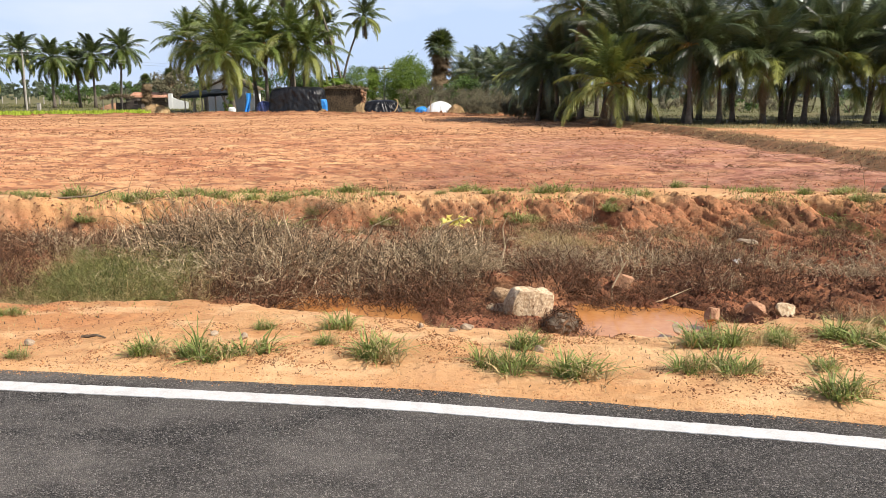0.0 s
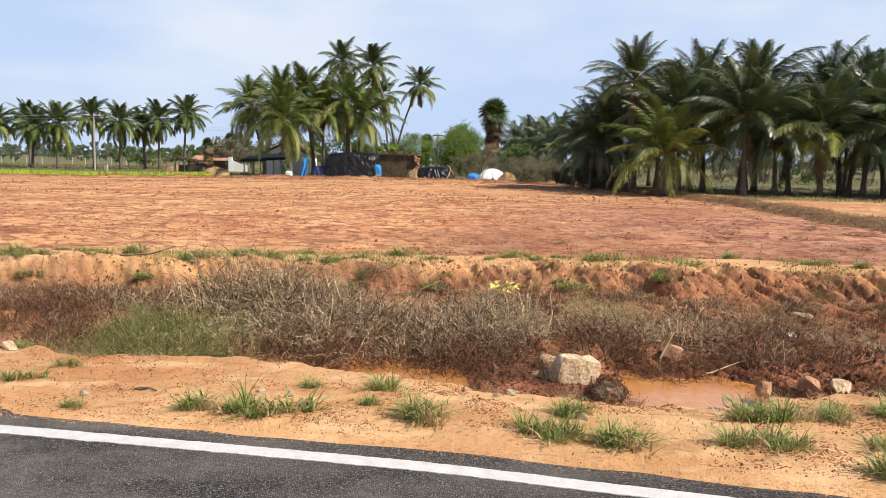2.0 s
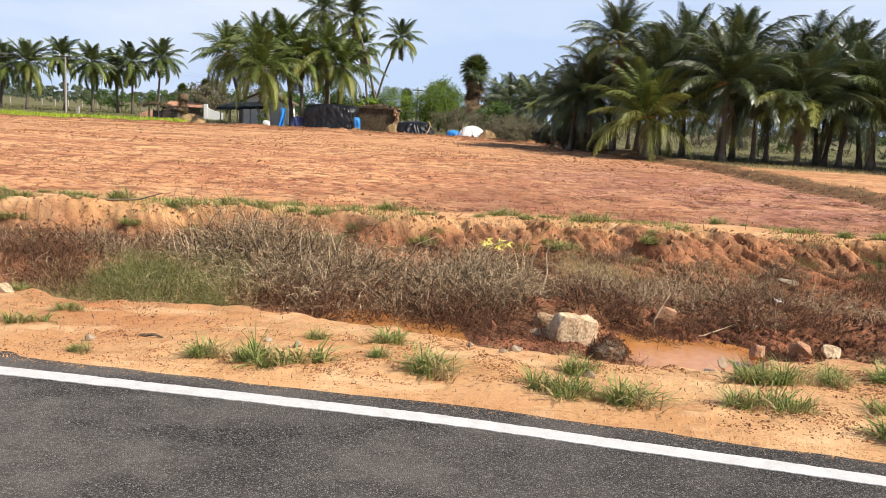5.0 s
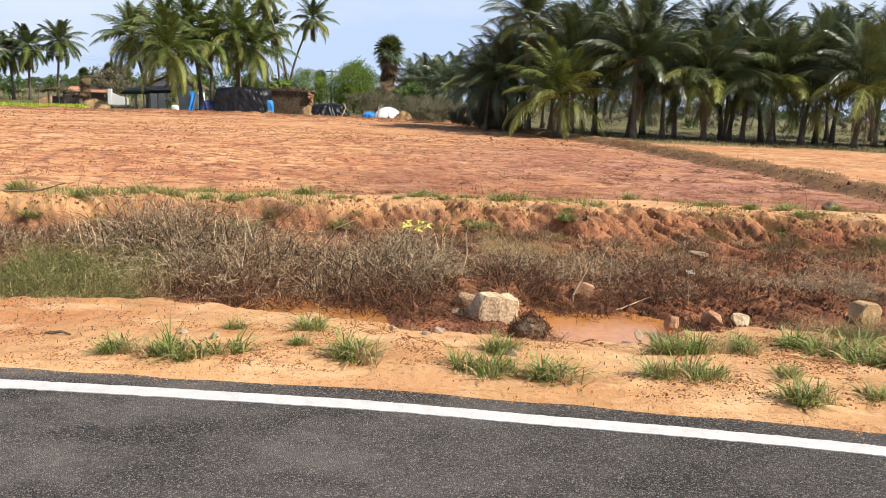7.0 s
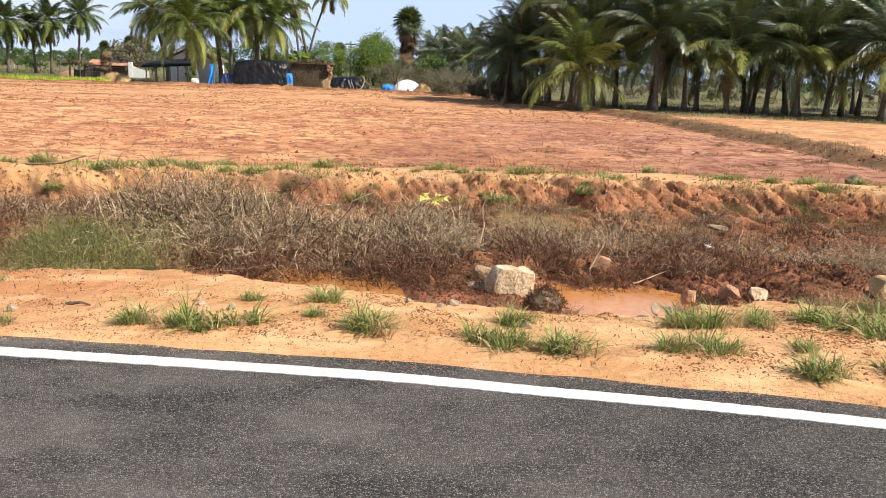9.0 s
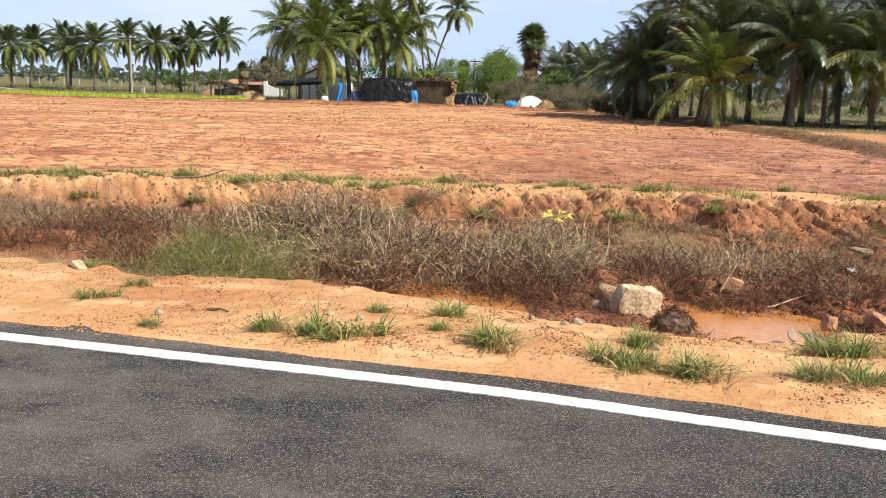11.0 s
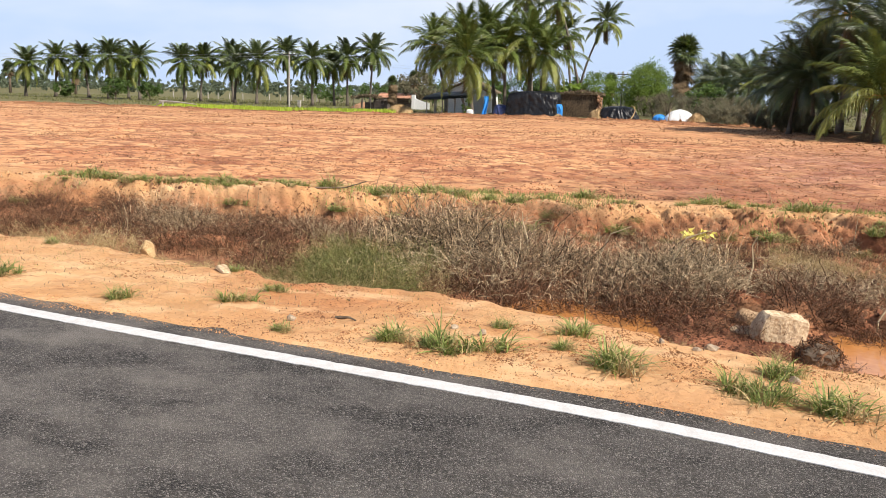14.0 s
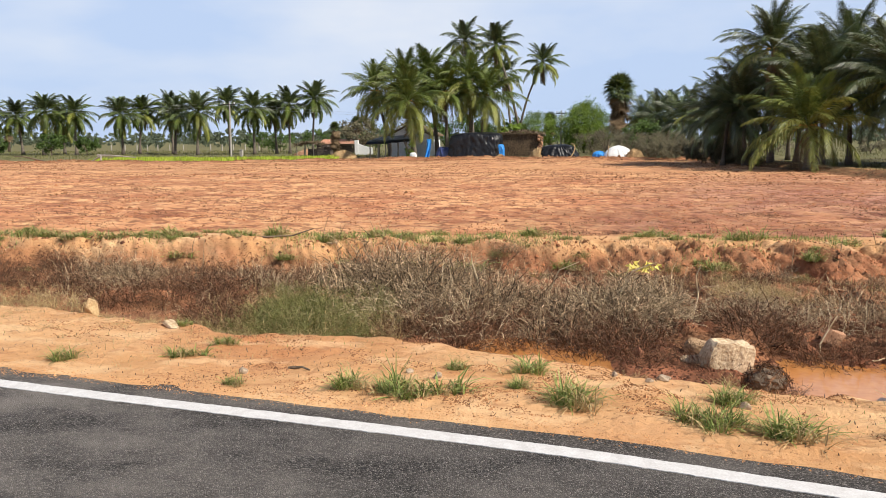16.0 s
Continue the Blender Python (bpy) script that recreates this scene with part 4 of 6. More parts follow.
def straw_heap(name, x, y, lx, ly, h, mat, seed, label, n=700, category="heap", parent=None, blade=0.35, inner=None):
    """A heap of loose straw: a lumpy core bristling with stalks."""
    r = random.Random(seed)
    s = Soup()
    for _ in range(n):
        a, k = r.uniform(0, 6.283), r.random() ** 0.5
        px, py = math.cos(a) * k * lx / 2, math.sin(a) * k * ly / 2
        pz = h * (1 - k * k) ** 0.8 * r.uniform(0.85, 1.05)
        d = Vector((r.gauss(0, 1), r.gauss(0, 1), r.gauss(0, 0.35))).normalized() * blade * r.uniform(0.4, 1)
        s.strip([Vector((px, py, pz)) - d / 2, Vector((px, py, pz + 0.03)), Vector((px, py, pz)) + d / 2], Vector((-d.y, d.x, 0)).normalized(), 0.03, 0.02)
    nu, nv = 28, 8
    k0 = len(s.v)
    for j in range(nv + 1):
        rr = 1 - j / nv
        for i in range(nu):
            a = 2 * math.pi * i / nu
            w = 1 + 0.12 * noise.noise((math.cos(a) * 2, math.sin(a) * 2, seed + j * 0.4))
            s.v.append(Vector((math.cos(a) * rr * lx / 2 * w, math.sin(a) * rr * ly / 2 * w, h * 0.95 * (1 - rr * rr) ** 0.8 * w)))
    for j in range(nv):
        for i in range(nu):
            t = (i + 1) % nu
            s.f.append((k0 + j * nu + i, k0 + j * nu + t, k0 + (j + 1) * nu + t, k0 + (j + 1) * nu + i))
    me = s.mesh(name, mat)
    if parent:
        return part(name, me, parent, pose(x, y, 0))
    ob = new(name, me)
    ob.matrix_basis = pose(x, y, gz(x, y) - 0.05)
    return tagged(ob, label, category)


def rope(parent, pts, r=0.02, mat=None):
    s = Soup()
    s.tube([Vector(p) for p in pts], [r] * len(pts), 4, False)
    return part("rope", s.mesh("rope", mat or HAY), parent)


stack = covered_heap("covered_stack", -12.4, 64.4, 4.4, 2.6, 2.05, TARP_BLACK, 3, "hay stack under a creased black tarpaulin", 0.26, 0.07, taper=0.10)
covered_heap("", 2.15, -0.7, 0.55, 0.7, 1.15, TARP_BLUE, 8, "", 0.5, 0.08, part_of=stack, part_name="blue_sheet")
straw_heap("hay", 2.1, -0.9, 0.9, 0.8, 0.45, HAY, 5, "", 160, parent=stack)
covered_heap("covered_bundle", -14.9, 64.0, 1.3, 1.2, 0.95, TARP_NAVY, 12, "low bundle under a dark blue sheet", 0.7, 0.08, "covered bundle")
mound = covered_heap("covered_mound", -5.7, 62.8, 3.2, 2.2, 1.05, TARP_BLACK, 21, "low hay mound under a black tarpaulin", 0.62, 0.09, taper=0.15)
straw_heap("hay", -1.45, -0.2, 1.5, 1.9, 0.85, HAY, 6, "", 320, parent=mound)
rope(mound, [(1.0 + 0.35 * math.sin(k), -1.1 + k * 0.35, 1.12 * math.sin(min(k * 0.5, 1.57))) for k in (0, 0.8, 1.6, 2.4, 3.1)], 0.05)
tent = covered_heap("covered_mound", -1.15, 61.6, 2.5, 1.9, 1.0, TARP_WHITE, 31, "low mound under white and blue sheets", 0.85, 0.05, taper=0.28)
covered_heap("", -1.4, -0.15, 1.0, 1.3, 0.62, TARP_BLUE, 33, "", 0.8, 0.12, part_of=tent, part_name="blue_sheet")
straw_heap("hay", 1.2, -0.75, 1.5, 1.3, 0.8, HAY, 7, "", 260, parent=tent)
rope(tent, [(-0.75, -1.0, 0.05), (-0.7, -0.75, 0.62), (-0.68, -0.2, 0.98), (-0.7, 0.5, 0.85)], 0.04, TWIG)


def mud_hut():
    hut = thing("mud_hut", pose(-9.05, 66.6, gz(-9.05, 66.6) - 0.05), "stained brown mud hut with a thatched top", "hut")
    r = random.Random(4)
    s = Soup()
    s.box(-1.55, 0.0, 0, 1.55, 0.25, 1.85)
    s.box(-1.55, 0.25, 0, -1.30, 2.6, 1.85)
    s.box(1.30, 0.25, 0, 1.55, 2.6, 1.85)
    s.box(-1.30, 2.35, 0, 1.30, 2.6, 1.85)
    part("wall", s.mesh("wall", MUD_WALL), hut)
    t = Soup()
    for _ in range(900):
        px, py = r.uniform(-1.75, 1.75), r.uniform(-0.25, 2.8)
        pz = 1.85 + 0.28 * (1 - abs(px) / 1.9) + r.uniform(-0.04, 0.06)
        d = Vector((r.gauss(0, 0.6), r.gauss(0, 1), r.gauss(-0.25, 0.25))).normalized() * r.uniform(0.25, 0.5)
        t.strip([Vector((px, py, pz)) - d / 2, Vector((px, py, pz + 0.02)), Vector((px, py, pz)) + d / 2], Vector((-d.y, d.x, 0)).normalized(), 0.05, 0.03)
    t.box(-1.7, -0.15, 1.85, 1.7, 2.75, 1.99)
    part("thatch", t.mesh("thatch", THATCH), hut)
    for i in range(26):
        b = Soup()
        rad = r.uniform(0.09, 0.17)
        for _ in range(1):
            b.tube([Vector((0, 0, -rad * 0.7)), Vector((0, 0, -rad * 0.2)), Vector((0, 0, rad * 0.4)), Vector((0, 0, rad * 0.7))], [rad * 0.5, rad, rad * 0.9, rad * 0.4], 6)
        part("stone", b.mesh("stone", ROCK_RED, True), hut, pose(1.55 + r.uniform(-0.12, 0.22), -0.05 + r.uniform(-0.1, 0.1), 0.12 + 1.7 * (i // 2) / 13, r.uniform(0, 90), r.uniform(0, 90), r.uniform(0, 90)))


mud_hut()


def open_shed():
    shed = thing("open_shed", pose(-20.3, 66.5, gz(-20.3, 66.5) - 0.03), "open cattle shed with a dark sheet roof on posts", "shed")
    for i, (x, y, h) in enumerate(((-1.75, 0, 1.32), (-1.05, 0.05, 1.36), (-0.35, 0, 1.42), (0.1, 0.1, 1.46), (0.75, 0, 1.52), (1.5, 0, 1.66), (-1.75, 2.6, 1.75), (0, 2.6, 1.85), (1.6, 2.6, 2.0))):
        s = Soup()
        s.tube([Vector((x, y, -0.05)), Vector((x + 0.03, y, h / 2)), Vector((x, y, h))], [0.06, 0.055, 0.05], 6)
        part("post", s.mesh("post", WOOD), shed)
    n, m = 26, 10
    v = []
    for layer in (0, -0.05):
        for j in range(m + 1):
            for i in range(n + 1):
                x, y = -2.05 + 4.0 * i / n, -0.35 + 3.3 * j / m
                v.append((x, y, 1.34 + 0.07 * (x + 2) + 0.14 * (y + 0.35) + 0.07 * noise.noise((x * 1.7, y * 1.7, 3)) - (0.14 if j == 0 else 0) + layer))
    k = (n + 1) * (m + 1)
    f = []
    for j in range(m):
        for i in range(n):
            a = j * (n + 1) + i
            f.append((a, a + 1, a + n + 2, a + n + 1))
            f.append((k + a, k + a + n + 1, k + a + n + 2, k + a + 1))
    for i in range(n):
        f.append((i, k + i, k + i + 1, i + 1))
    part("roof", mesh_of("roof", v, f, TARP_BLACK, True), shed, None, "sagging dark roofing sheet")
    s = Soup()
    for i in range(5):
        s.tube([Vector((-2.0, 0.1 + 0.62 * i, 1.31 + 0.087 * i)), Vector((1.9, 0.1 + 0.62 * i, 1.58 + 0.087 * i))], [0.035, 0.035], 5)
    part("rafter", s.mesh("rafter", WOOD), shed)
    s = Soup()
    s.tube([Vector((1.35, -0.2, 1.5)), Vector((1.75, -0.35, 0.7)), Vector((2.2, -0.5, 0.03))], [0.09, 0.10, 0.10], 6)
    part("leaning_board", s.mesh("leaning_board", WOOD), shed)


open_shed()


def low_house(name, x, y, lx, ly, wall_h, ridge, wall_mat, roof_mat, label, rows=9):
    house = thing(name, pose(x, y, gz(x, y) - 0.1), label, "house")
    s = Soup()
    t = 0.22
    s.box(-lx / 2, -ly / 2, 0, -0.5, -ly / 2 + t, wall_h)
    s.box(0.5, -ly / 2, 0, lx / 2, -ly / 2 + t, wall_h)
    s.box(-0.5, -ly / 2, wall_h * 0.9, 0.5, -ly / 2 + t, wall_h)
    s.box(-lx / 2, ly / 2 - t, 0, lx / 2, ly / 2, wall_h)
    s.box(-lx / 2, -ly / 2 + t, 0, -lx / 2 + t, ly / 2 - t, wall_h)
    s.box(lx / 2 - t, -ly / 2 + t, 0, lx / 2, ly / 2 - t, wall_h)
    part("wall", s.mesh("wall", wall_mat), house)
    d = Soup()
    d.box(-0.48, -ly / 2 + 0.06, 0, 0.48, -ly / 2 + 0.12, wall_h * 0.9)
    part("door", d.mesh("door", DARK_WALL), house)
    for sg in (-1, 1):
        for k in range(rows):
            a, b = k / rows, (k + 1) / rows
            ya, yb = sg * (ly / 2 + 0.35) * (1 - a), sg * (ly / 2 + 0.35) * (1 - b)
            za, zb = wall_h + (ridge - wall_h) * a, wall_h + (ridge - wall_h) * b
            c = Soup()
            lo, hi = -lx / 2 - 0.3, lx / 2 + 0.3
            p = [Vector((lo, ya, za)), Vector((hi, ya, za)), Vector((hi, yb, zb)), Vector((lo, yb, zb))]
            up = Vector((0, 0, 0.06))
            c.poly(*p)
            c.poly(*(v + up * (1.4 if i < 2 else 0.6) for i, v in enumerate(p)))
            c.poly(p[0], p[1], p[1] + up * 1.4, p[0] + up * 1.4)
            part("tile_course", c.mesh("tile_course", roof_mat), house)
    return house


low_house("tiled_house", -39.3, 107, 5.2, 3.6, 1.35, 2.0, DARK_WALL, ROOF_TILE, "low house with a faded red tile roof")


def gable_house(x, y, w, l, eave, ridge):
    """A small whitewashed house, gable end to the field."""
    house = thing("white_house", pose(x, y, gz(x, y) - 0.1), "whitewashed gabled cottage behind palms", "house")
    s = Soup()
    for y0, y1 in ((0.0, 0.22), (l - 0.22, l)):
        a = [Vector((px, y0, pz)) for px, pz in ((-w / 2, 0), (w / 2, 0), (w / 2, eave), (0, ridge), (-w / 2, eave))]
        b = [v + Vector((0, y1 - y0, 0)) for v in a]
        s.poly(*a)
        s.poly(*reversed(b))
        for i in range(5):
            j = (i + 1) % 5
            s.poly(a[j], a[i], b[i], b[j])
    s.box(-w / 2, 0.22, 0, -w / 2 + 0.22, l - 0.22, eave)
    s.box(w / 2 - 0.22, 0.22, 0, w / 2, l - 0.22, eave)
    part("wall", s.mesh("wall", WHITEWASH), house)
    for sg in (-1, 1):
        s = Soup()
        lo, hi = Vector((sg * (w / 2 + 0.3), -0.25, eave - 0.12)), Vector((0, -0.25, ridge + 0.06))
        d = Vector((0, l + 0.5, 0))
        up = Vector((0, 0, 0.12))
        s.poly(lo, lo + d, hi + d, hi)
        s.poly(lo + up, hi + up, hi + d + up, lo + d + up)
        s.poly(lo, hi, hi + up, lo + up)
        s.poly(lo, lo + up, lo + d + up, lo + d)
        part("roof_slope", s.mesh("roof_slope", THATCH), house)


gable_house(-19.9, 71.5, 3.6, 4.5, 2.1, 2.95)

wall = thing("garden_wall", pose(-30.9, 90, gz(-30.9, 90) - 0.05), "broken whitewashed wall end beside the sheds", "wall")
s = Soup()
s.box(-0.75, -0.15, 0, -0.35, 0.15, 1.75)
part("pillar", s.mesh("pillar", WHITEWASH), wall)
s = Soup()
s.poly(*(Vector(p) for p in ((-0.35, -0.1, 0), (1.4, -0.1, 0), (1.4, -0.1, 0.85), (0.4, -0.1, 1.05), (-0.35, -0.1, 1.35))))
s.poly(*(Vector(p) for p in ((-0.35, 0.12, 0), (-0.35, 0.12, 1.35), (0.4, 0.12, 1.05), (1.4, 0.12, 0.85), (1.4, 0.12, 0))))
s.poly(*(Vector(p) for p in ((-0.35, -0.1, 1.35), (0.4, -0.1, 1.05), (0.4, 0.12, 1.05), (-0.35, 0.12, 1.35))))
s.poly(*(Vector(p) for p in ((0.4, -0.1, 1.05), (1.4, -0.1, 0.85), (1.4, 0.12, 0.85), (0.4, 0.12, 1.05))))
part("wall", s.mesh("wall", WHITEWASH), wall)


def hanging_sheet(x, y, w, h, mat, seed, label):
    """A sheet slung over a line between two stakes."""
    ob = thing("hanging_sheet", pose(x, y, gz(x, y) - 0.03), label, "sheet")
    n, m = 20, 14
    v, f = [], []
    for back in (0, 1):
        for j in range(m + 1):
            for i in range(n + 1):
                k = j / m
                px = -w / 2 + w * i / n + 0.08 * math.sin(k * 3 + seed)
                v.append((px, 0.10 * math.sin(9 * i / n + seed + 2 * k) * k + back * 0.012 - 0.25 * k, h * (1 - k) + 0.04 * noise.noise((px * 3, k * 3, seed))))
    q = (n + 1) * (m + 1)
    for b in (0, q):
        for j in range(m):
            for i in range(n):
                a = b + j * (n + 1) + i
                f.append((a, a + 1, a + n + 2, a + n + 1))
    part("sheet", mesh_of("sheet", v, f, mat, True), ob)
    for sx in (-w / 2, w / 2):
        s = Soup()
        s.tube([Vector((sx, 0.05, -0.05)), Vector((sx, 0.05, h + 0.08))], [0.03, 0.025], 5)
        part("stake", s.mesh("stake", WOOD), ob)


hanging_sheet(-16.75, 66.0, 0.4, 1.5, TARP_BLUE, 1, "bright blue sheet hung beside the palms")
leafy_tree("shrub", -18.2, 65.2, 1.4, 0.55, LEAF_BRIGHT, 90, "small green shrub beside the blue sheet", 14, 50, 0.06, 0.1)
covered_heap("sack", -17.7, 64.7, 0.6, 0.5, 0.5, TARP_WHITE, 40, "pale filled sack standing on the ground", 0.6, 0.05, "sack", part_name="cloth")
leafy_tree("shrub", -10.6, 71.5, 2.7, 1.6, LEAF_BRIGHT, 91, "banana plants with yellow-green leaves behind the hut", 20, 30, 0.26, 0.1)


def thatch_shelter():
    ob = thing("thatch_shelter", pose(-32.2, 78.5, gz(-32.2, 78.5) - 0.03), "tumbledown thatched shelter with dark clutter", "shelter")
    r = random.Random(8)
    for x, y, h in ((-1.75, 0, 1.1), (-0.9, 0.1, 1.25), (0.1, 0, 1.35), (-1.7, 1.8, 1.1), (0.1, 1.8, 1.3)):
        s = Soup()
        s.tube([Vector((x, y, -0.05)), Vector((x + r.uniform(-0.06, 0.06), y, h))], [0.06, 0.05], 5)
        part("post", s.mesh("post", WOOD), ob)
    t = Soup()
    for _ in range(800):
        px, py = r.uniform(-2.2, 0.7), r.uniform(-0.4, 2.1)
        pz = 1.18 + 0.36 * math.sin((px + 2.2) / 2.9 * 2.6) + 0.05 * r.gauss(0, 1)
        d = Vector((r.gauss(0, 0.8), r.gauss(0, 1), r.gauss(-0.15, 0.3))).normalized() * r.uniform(0.25, 0.6)
        t.strip([Vector((px, py, pz)) - d / 2, Vector((px, py, pz + 0.03)), Vector((px, py, pz)) + d / 2], Vector((-d.y, d.x, 0)).normalized(), 0.07, 0.03)
    part("thatch", t.mesh("thatch", THATCH), ob)
    for i, (x, z, w, h) in enumerate(((-0.2, 0, 0.9, 0.85), (0.7, 0, 0.8, 1.0), (1.4, 0, 0.8, 0.7), (0.9, 1.0, 1.1, 0.25))):
        s = Soup()
        s.box(-w / 2, 0.4, 0.06, w / 2, 1.3, h)
        for sx in (-w / 2 + 0.06, w / 2 - 0.06):
            s.tube([Vector((sx, 0.42, 0)), Vector((sx, 0.42, h + 0.15))], [0.04, 0.035], 5)
        part("crate", s.mesh("crate", DARK_WALL), ob, pose(x, 0, z, 0, r.uniform(-4, 4), r.uniform(-8, 8)))


thatch_shelter()
straw_heap("straw_heap", -24.0, 65.2, 2.6, 2.0, 0.75, HAY, 9, "loose heap of pale straw and earth", 600)
straw_heap("brush_heap", -36.5, 88, 4.2, 2.0, 0.8, ROCK_RED, 10, "low reddish heap of earth and brush", 300)


def power_pole(x, y, top, arm, label):
    z0 = gz(x, y)
    ob = thing("power_pole", pose(x, y, z0 - 0.1), label, "power pole", "power poles")
    s = Soup()
    h = top - z0 + 0.1
    s.tube([Vector((0, 0, 0)), Vector((0.02, 0, h))], [0.11, 0.07], 6)
    part("pole", s.mesh("pole", CONCRETE), ob)
    s = Soup()
    s.box(-arm / 2, -0.06, h - 0.35, arm / 2, 0.06, h - 0.25)
    part("cross_arm", s.mesh("cross_arm", STEEL), ob)
    for sx in (-arm / 2 + 0.1, 0.0, arm / 2 - 0.1):
        s = Soup()
        s.tube([Vector((sx, 0, h - 0.25)), Vector((sx, 0, h - 0.15)), Vector((sx, 0, h - 0.05))], [0.04, 0.06, 0.03], 6)
        part("insulator", s.mesh("insulator", PLASTIC_W), ob)
    return ob


power_pole(-42.2, 80, 5.6, 1.4, "pale concrete power pole with a steel cross arm")
power_pole(-7.4, 85, 4.4, 1.1, "pale concrete power pole with a steel cross arm")
power_pole(-118, 84, 6.0, 1.4, "pale concrete power pole with a steel cross arm")
wires = thing("power_lines", pose(0, 0, 0), "thin overhead wires strung between power poles", "wires")
for a, b in (((-118, 84, 5.9), (-42.2, 80, 5.5)), ((-118, 84.3, 5.5), (-42.2, 80.3, 5.2)), ((-42.2, 80, 5.5), (-7.4, 85, 4.3)), ((-42.2, 80.3, 5.2), (-7.4, 85.3, 4.1))):
    a, b = Vector(a), Vector(b)
    s = Soup()
    s.tube([a.lerp(b, k / 16) - Vector((0, 0, 4 * 0.7 * (k / 16) * (1 - k / 16))) for k in range(17)], [0.009] * 17, 3, False)
    part("wire", s.mesh("wire", WIRE), wires)
meter = thing("meter_box", pose(-41.2, 80.4, gz(-41.2, 80.4) - 0.02), "pale metal meter cabinet beside the pole", "cabinet")
s = Soup()
s.box(-0.15, -0.14, 0.15, 0.15, 0.14, 0.75)
s.box(-0.18, -0.17, 0.75, 0.18, 0.17, 0.79)
part("cabinet", s.mesh("cabinet", CONCRETE), meter)
s = Soup()
s.box(-0.12, -0.12, 0, 0.12, 0.12, 0.15)
part("plinth", s.mesh("plinth", CONCRETE), meter)
fence = thing("fence", pose(-75, 128, gz(-75, 128)), "row of pale stone fence posts on the plain", "fence")
for i in range(14):
    s = Soup()
    s.box(-0.07, -0.07, -0.5, 0.07, 0.07, 1.1)
    part("post", s.mesh("post", CONCRETE), fence, pose(-16 + i * 2.4, 0.6 * math.sin(i), 0, 0, 0, i * 7))

bench = thing("log_trestle", pose(-42.5, 59.2, gz(-42.5, 59.2) - 0.02), "bleached log resting on a forked trestle", "log")
s = Soup()
s.tube([Vector((-0.9, 0, 0.50)), Vector((0.6, 0.1, 0.46)), Vector((2.6, 0.2, 0.30))], [0.07, 0.06, 0.03], 6)
part("log", s.mesh("log", CONCRETE), bench)
for a, b in (((-0.5, -0.05, 0.46), (-0.45, -0.2, -0.05)), ((-0.5, -0.05, 0.46), (-1.5, 0.0, -0.02))):
    s = Soup()
    s.tube([Vector(a), Vector(b)], [0.06, 0.05], 6)
    part("leg", s.mesh("leg", CONCRETE), bench)
s = Soup()
s.tube([Vector((-1.6, 0, 0.42)), Vector((-0.6, 0, 0.40)), Vector((0.6, 0, 0.16)), Vector((1.6, 0, 0.0))], [0.03, 0.05, 0.06, 0.04], 5)
branch = new("fallen_branch", s.mesh("fallen_branch", BARK))
branch.matrix_basis = pose(-50.0, 59.3, gz(-50, 59.3) + 0.02)
tagged(branch, "dark dead branch lying on the far bund", "branch")


# ---- the roadside: stones, tufts, bushes ----
TAN_ROCK = material("tan_rock", (0.30, 0.185, 0.085), (0.54, 0.37, 0.19), 9, 0.9, 0.02)


def boulder(name, m, dims, mat, seed, label, category, cuts=9, rough=0.06, sub=3):
    """A broken stone: a ball cut flat by random planes, then roughened."""
    r = random.Random(seed)
    bm = bmesh.new()
    bmesh.ops.create_icosphere(bm, subdivisions=sub, radius=1.0)
    planes = [(Vector((r.gauss(0, 1), r.gauss(0, 1), r.gauss(0, 1))).normalized(), r.uniform(0.48, 0.74)) for _ in range(cuts)] + [(Vector((0, 0, 1)), 0.62), (Vector((0.1, -1, 0.1)).normalized(), 0.62)]
    for v in bm.verts:
        for n, d in planes:
            k = v.co.dot(n) - d
            if k > 0:
                v.co -= n * k
        v.co += v.co.normalized() * rough * noise.noise(v.co * 3.1 + Vector((seed, 0, 0))) + v.co.normalized() * rough * 0.4 * noise.noise(v.co * 9 + Vector((seed, 0, 0)))
        v.co = Vector((v.co.x * dims[0] / 1.4, v.co.y * dims[1] / 1.4, v.co.z * dims[2] / 1.3))
    me = bpy.data.meshes.new(name)
    bm.to_mesh(me)
    bm.free()
    me.materials.append(mat)
    ob = new(name, me)
    ob.matrix_basis = m
    return tagged(ob, label, category)


boulder("boulder", pose(0.66, 6.6, -0.28, 4, 9, 12), (0.29, 0.32, 0.42), ROCK, 3, "pale broken boulder standing in the ditch", "rock", 7, 0.05, 5)
boulder("boulder", pose(0.48, 6.66, -0.36, 0, -8, 60), (0.20, 0.26, 0.30), ROCK, 5, "smaller weathered boulder leaning on another", "rock")
boulder("boulder", pose(0.52, 6.95, -0.25, 10, 4, 10), (0.22, 0.22, 0.16), BROWN_ROCK, 8, "dark rounded boulder behind the pale rock", "rock")
boulder("stone", pose(1.56, 7.4, gz(1.56, 7.4) + 0.06, 20, 10, 30), (0.17, 0.16, 0.18), ROCK_RED, 11, "reddish stone caught above the puddle", "rock")
boulder("stone", pose(-4.6, 6.25, gz(-4.6, 6.25) + 0.06, 0, 30, 30), (0.13, 0.11, 0.14), TAN_ROCK, 12, "pale yellow stone at the verge edge", "rock")
boulder("stone", pose(-3.62, 5.9, gz(-3.62, 5.9) + 0.02, 10, 20, -30), (0.17, 0.07, 0.05), ROCK, 13, "flat grey stone splinter on the verge", "rock")
boulder("boulder", pose(3.80, 6.65, -0.165, 0, 3, 8), (0.19, 0.18, 0.185), TAN_ROCK, 14, "squared tan boundary stone", "rock", 3)
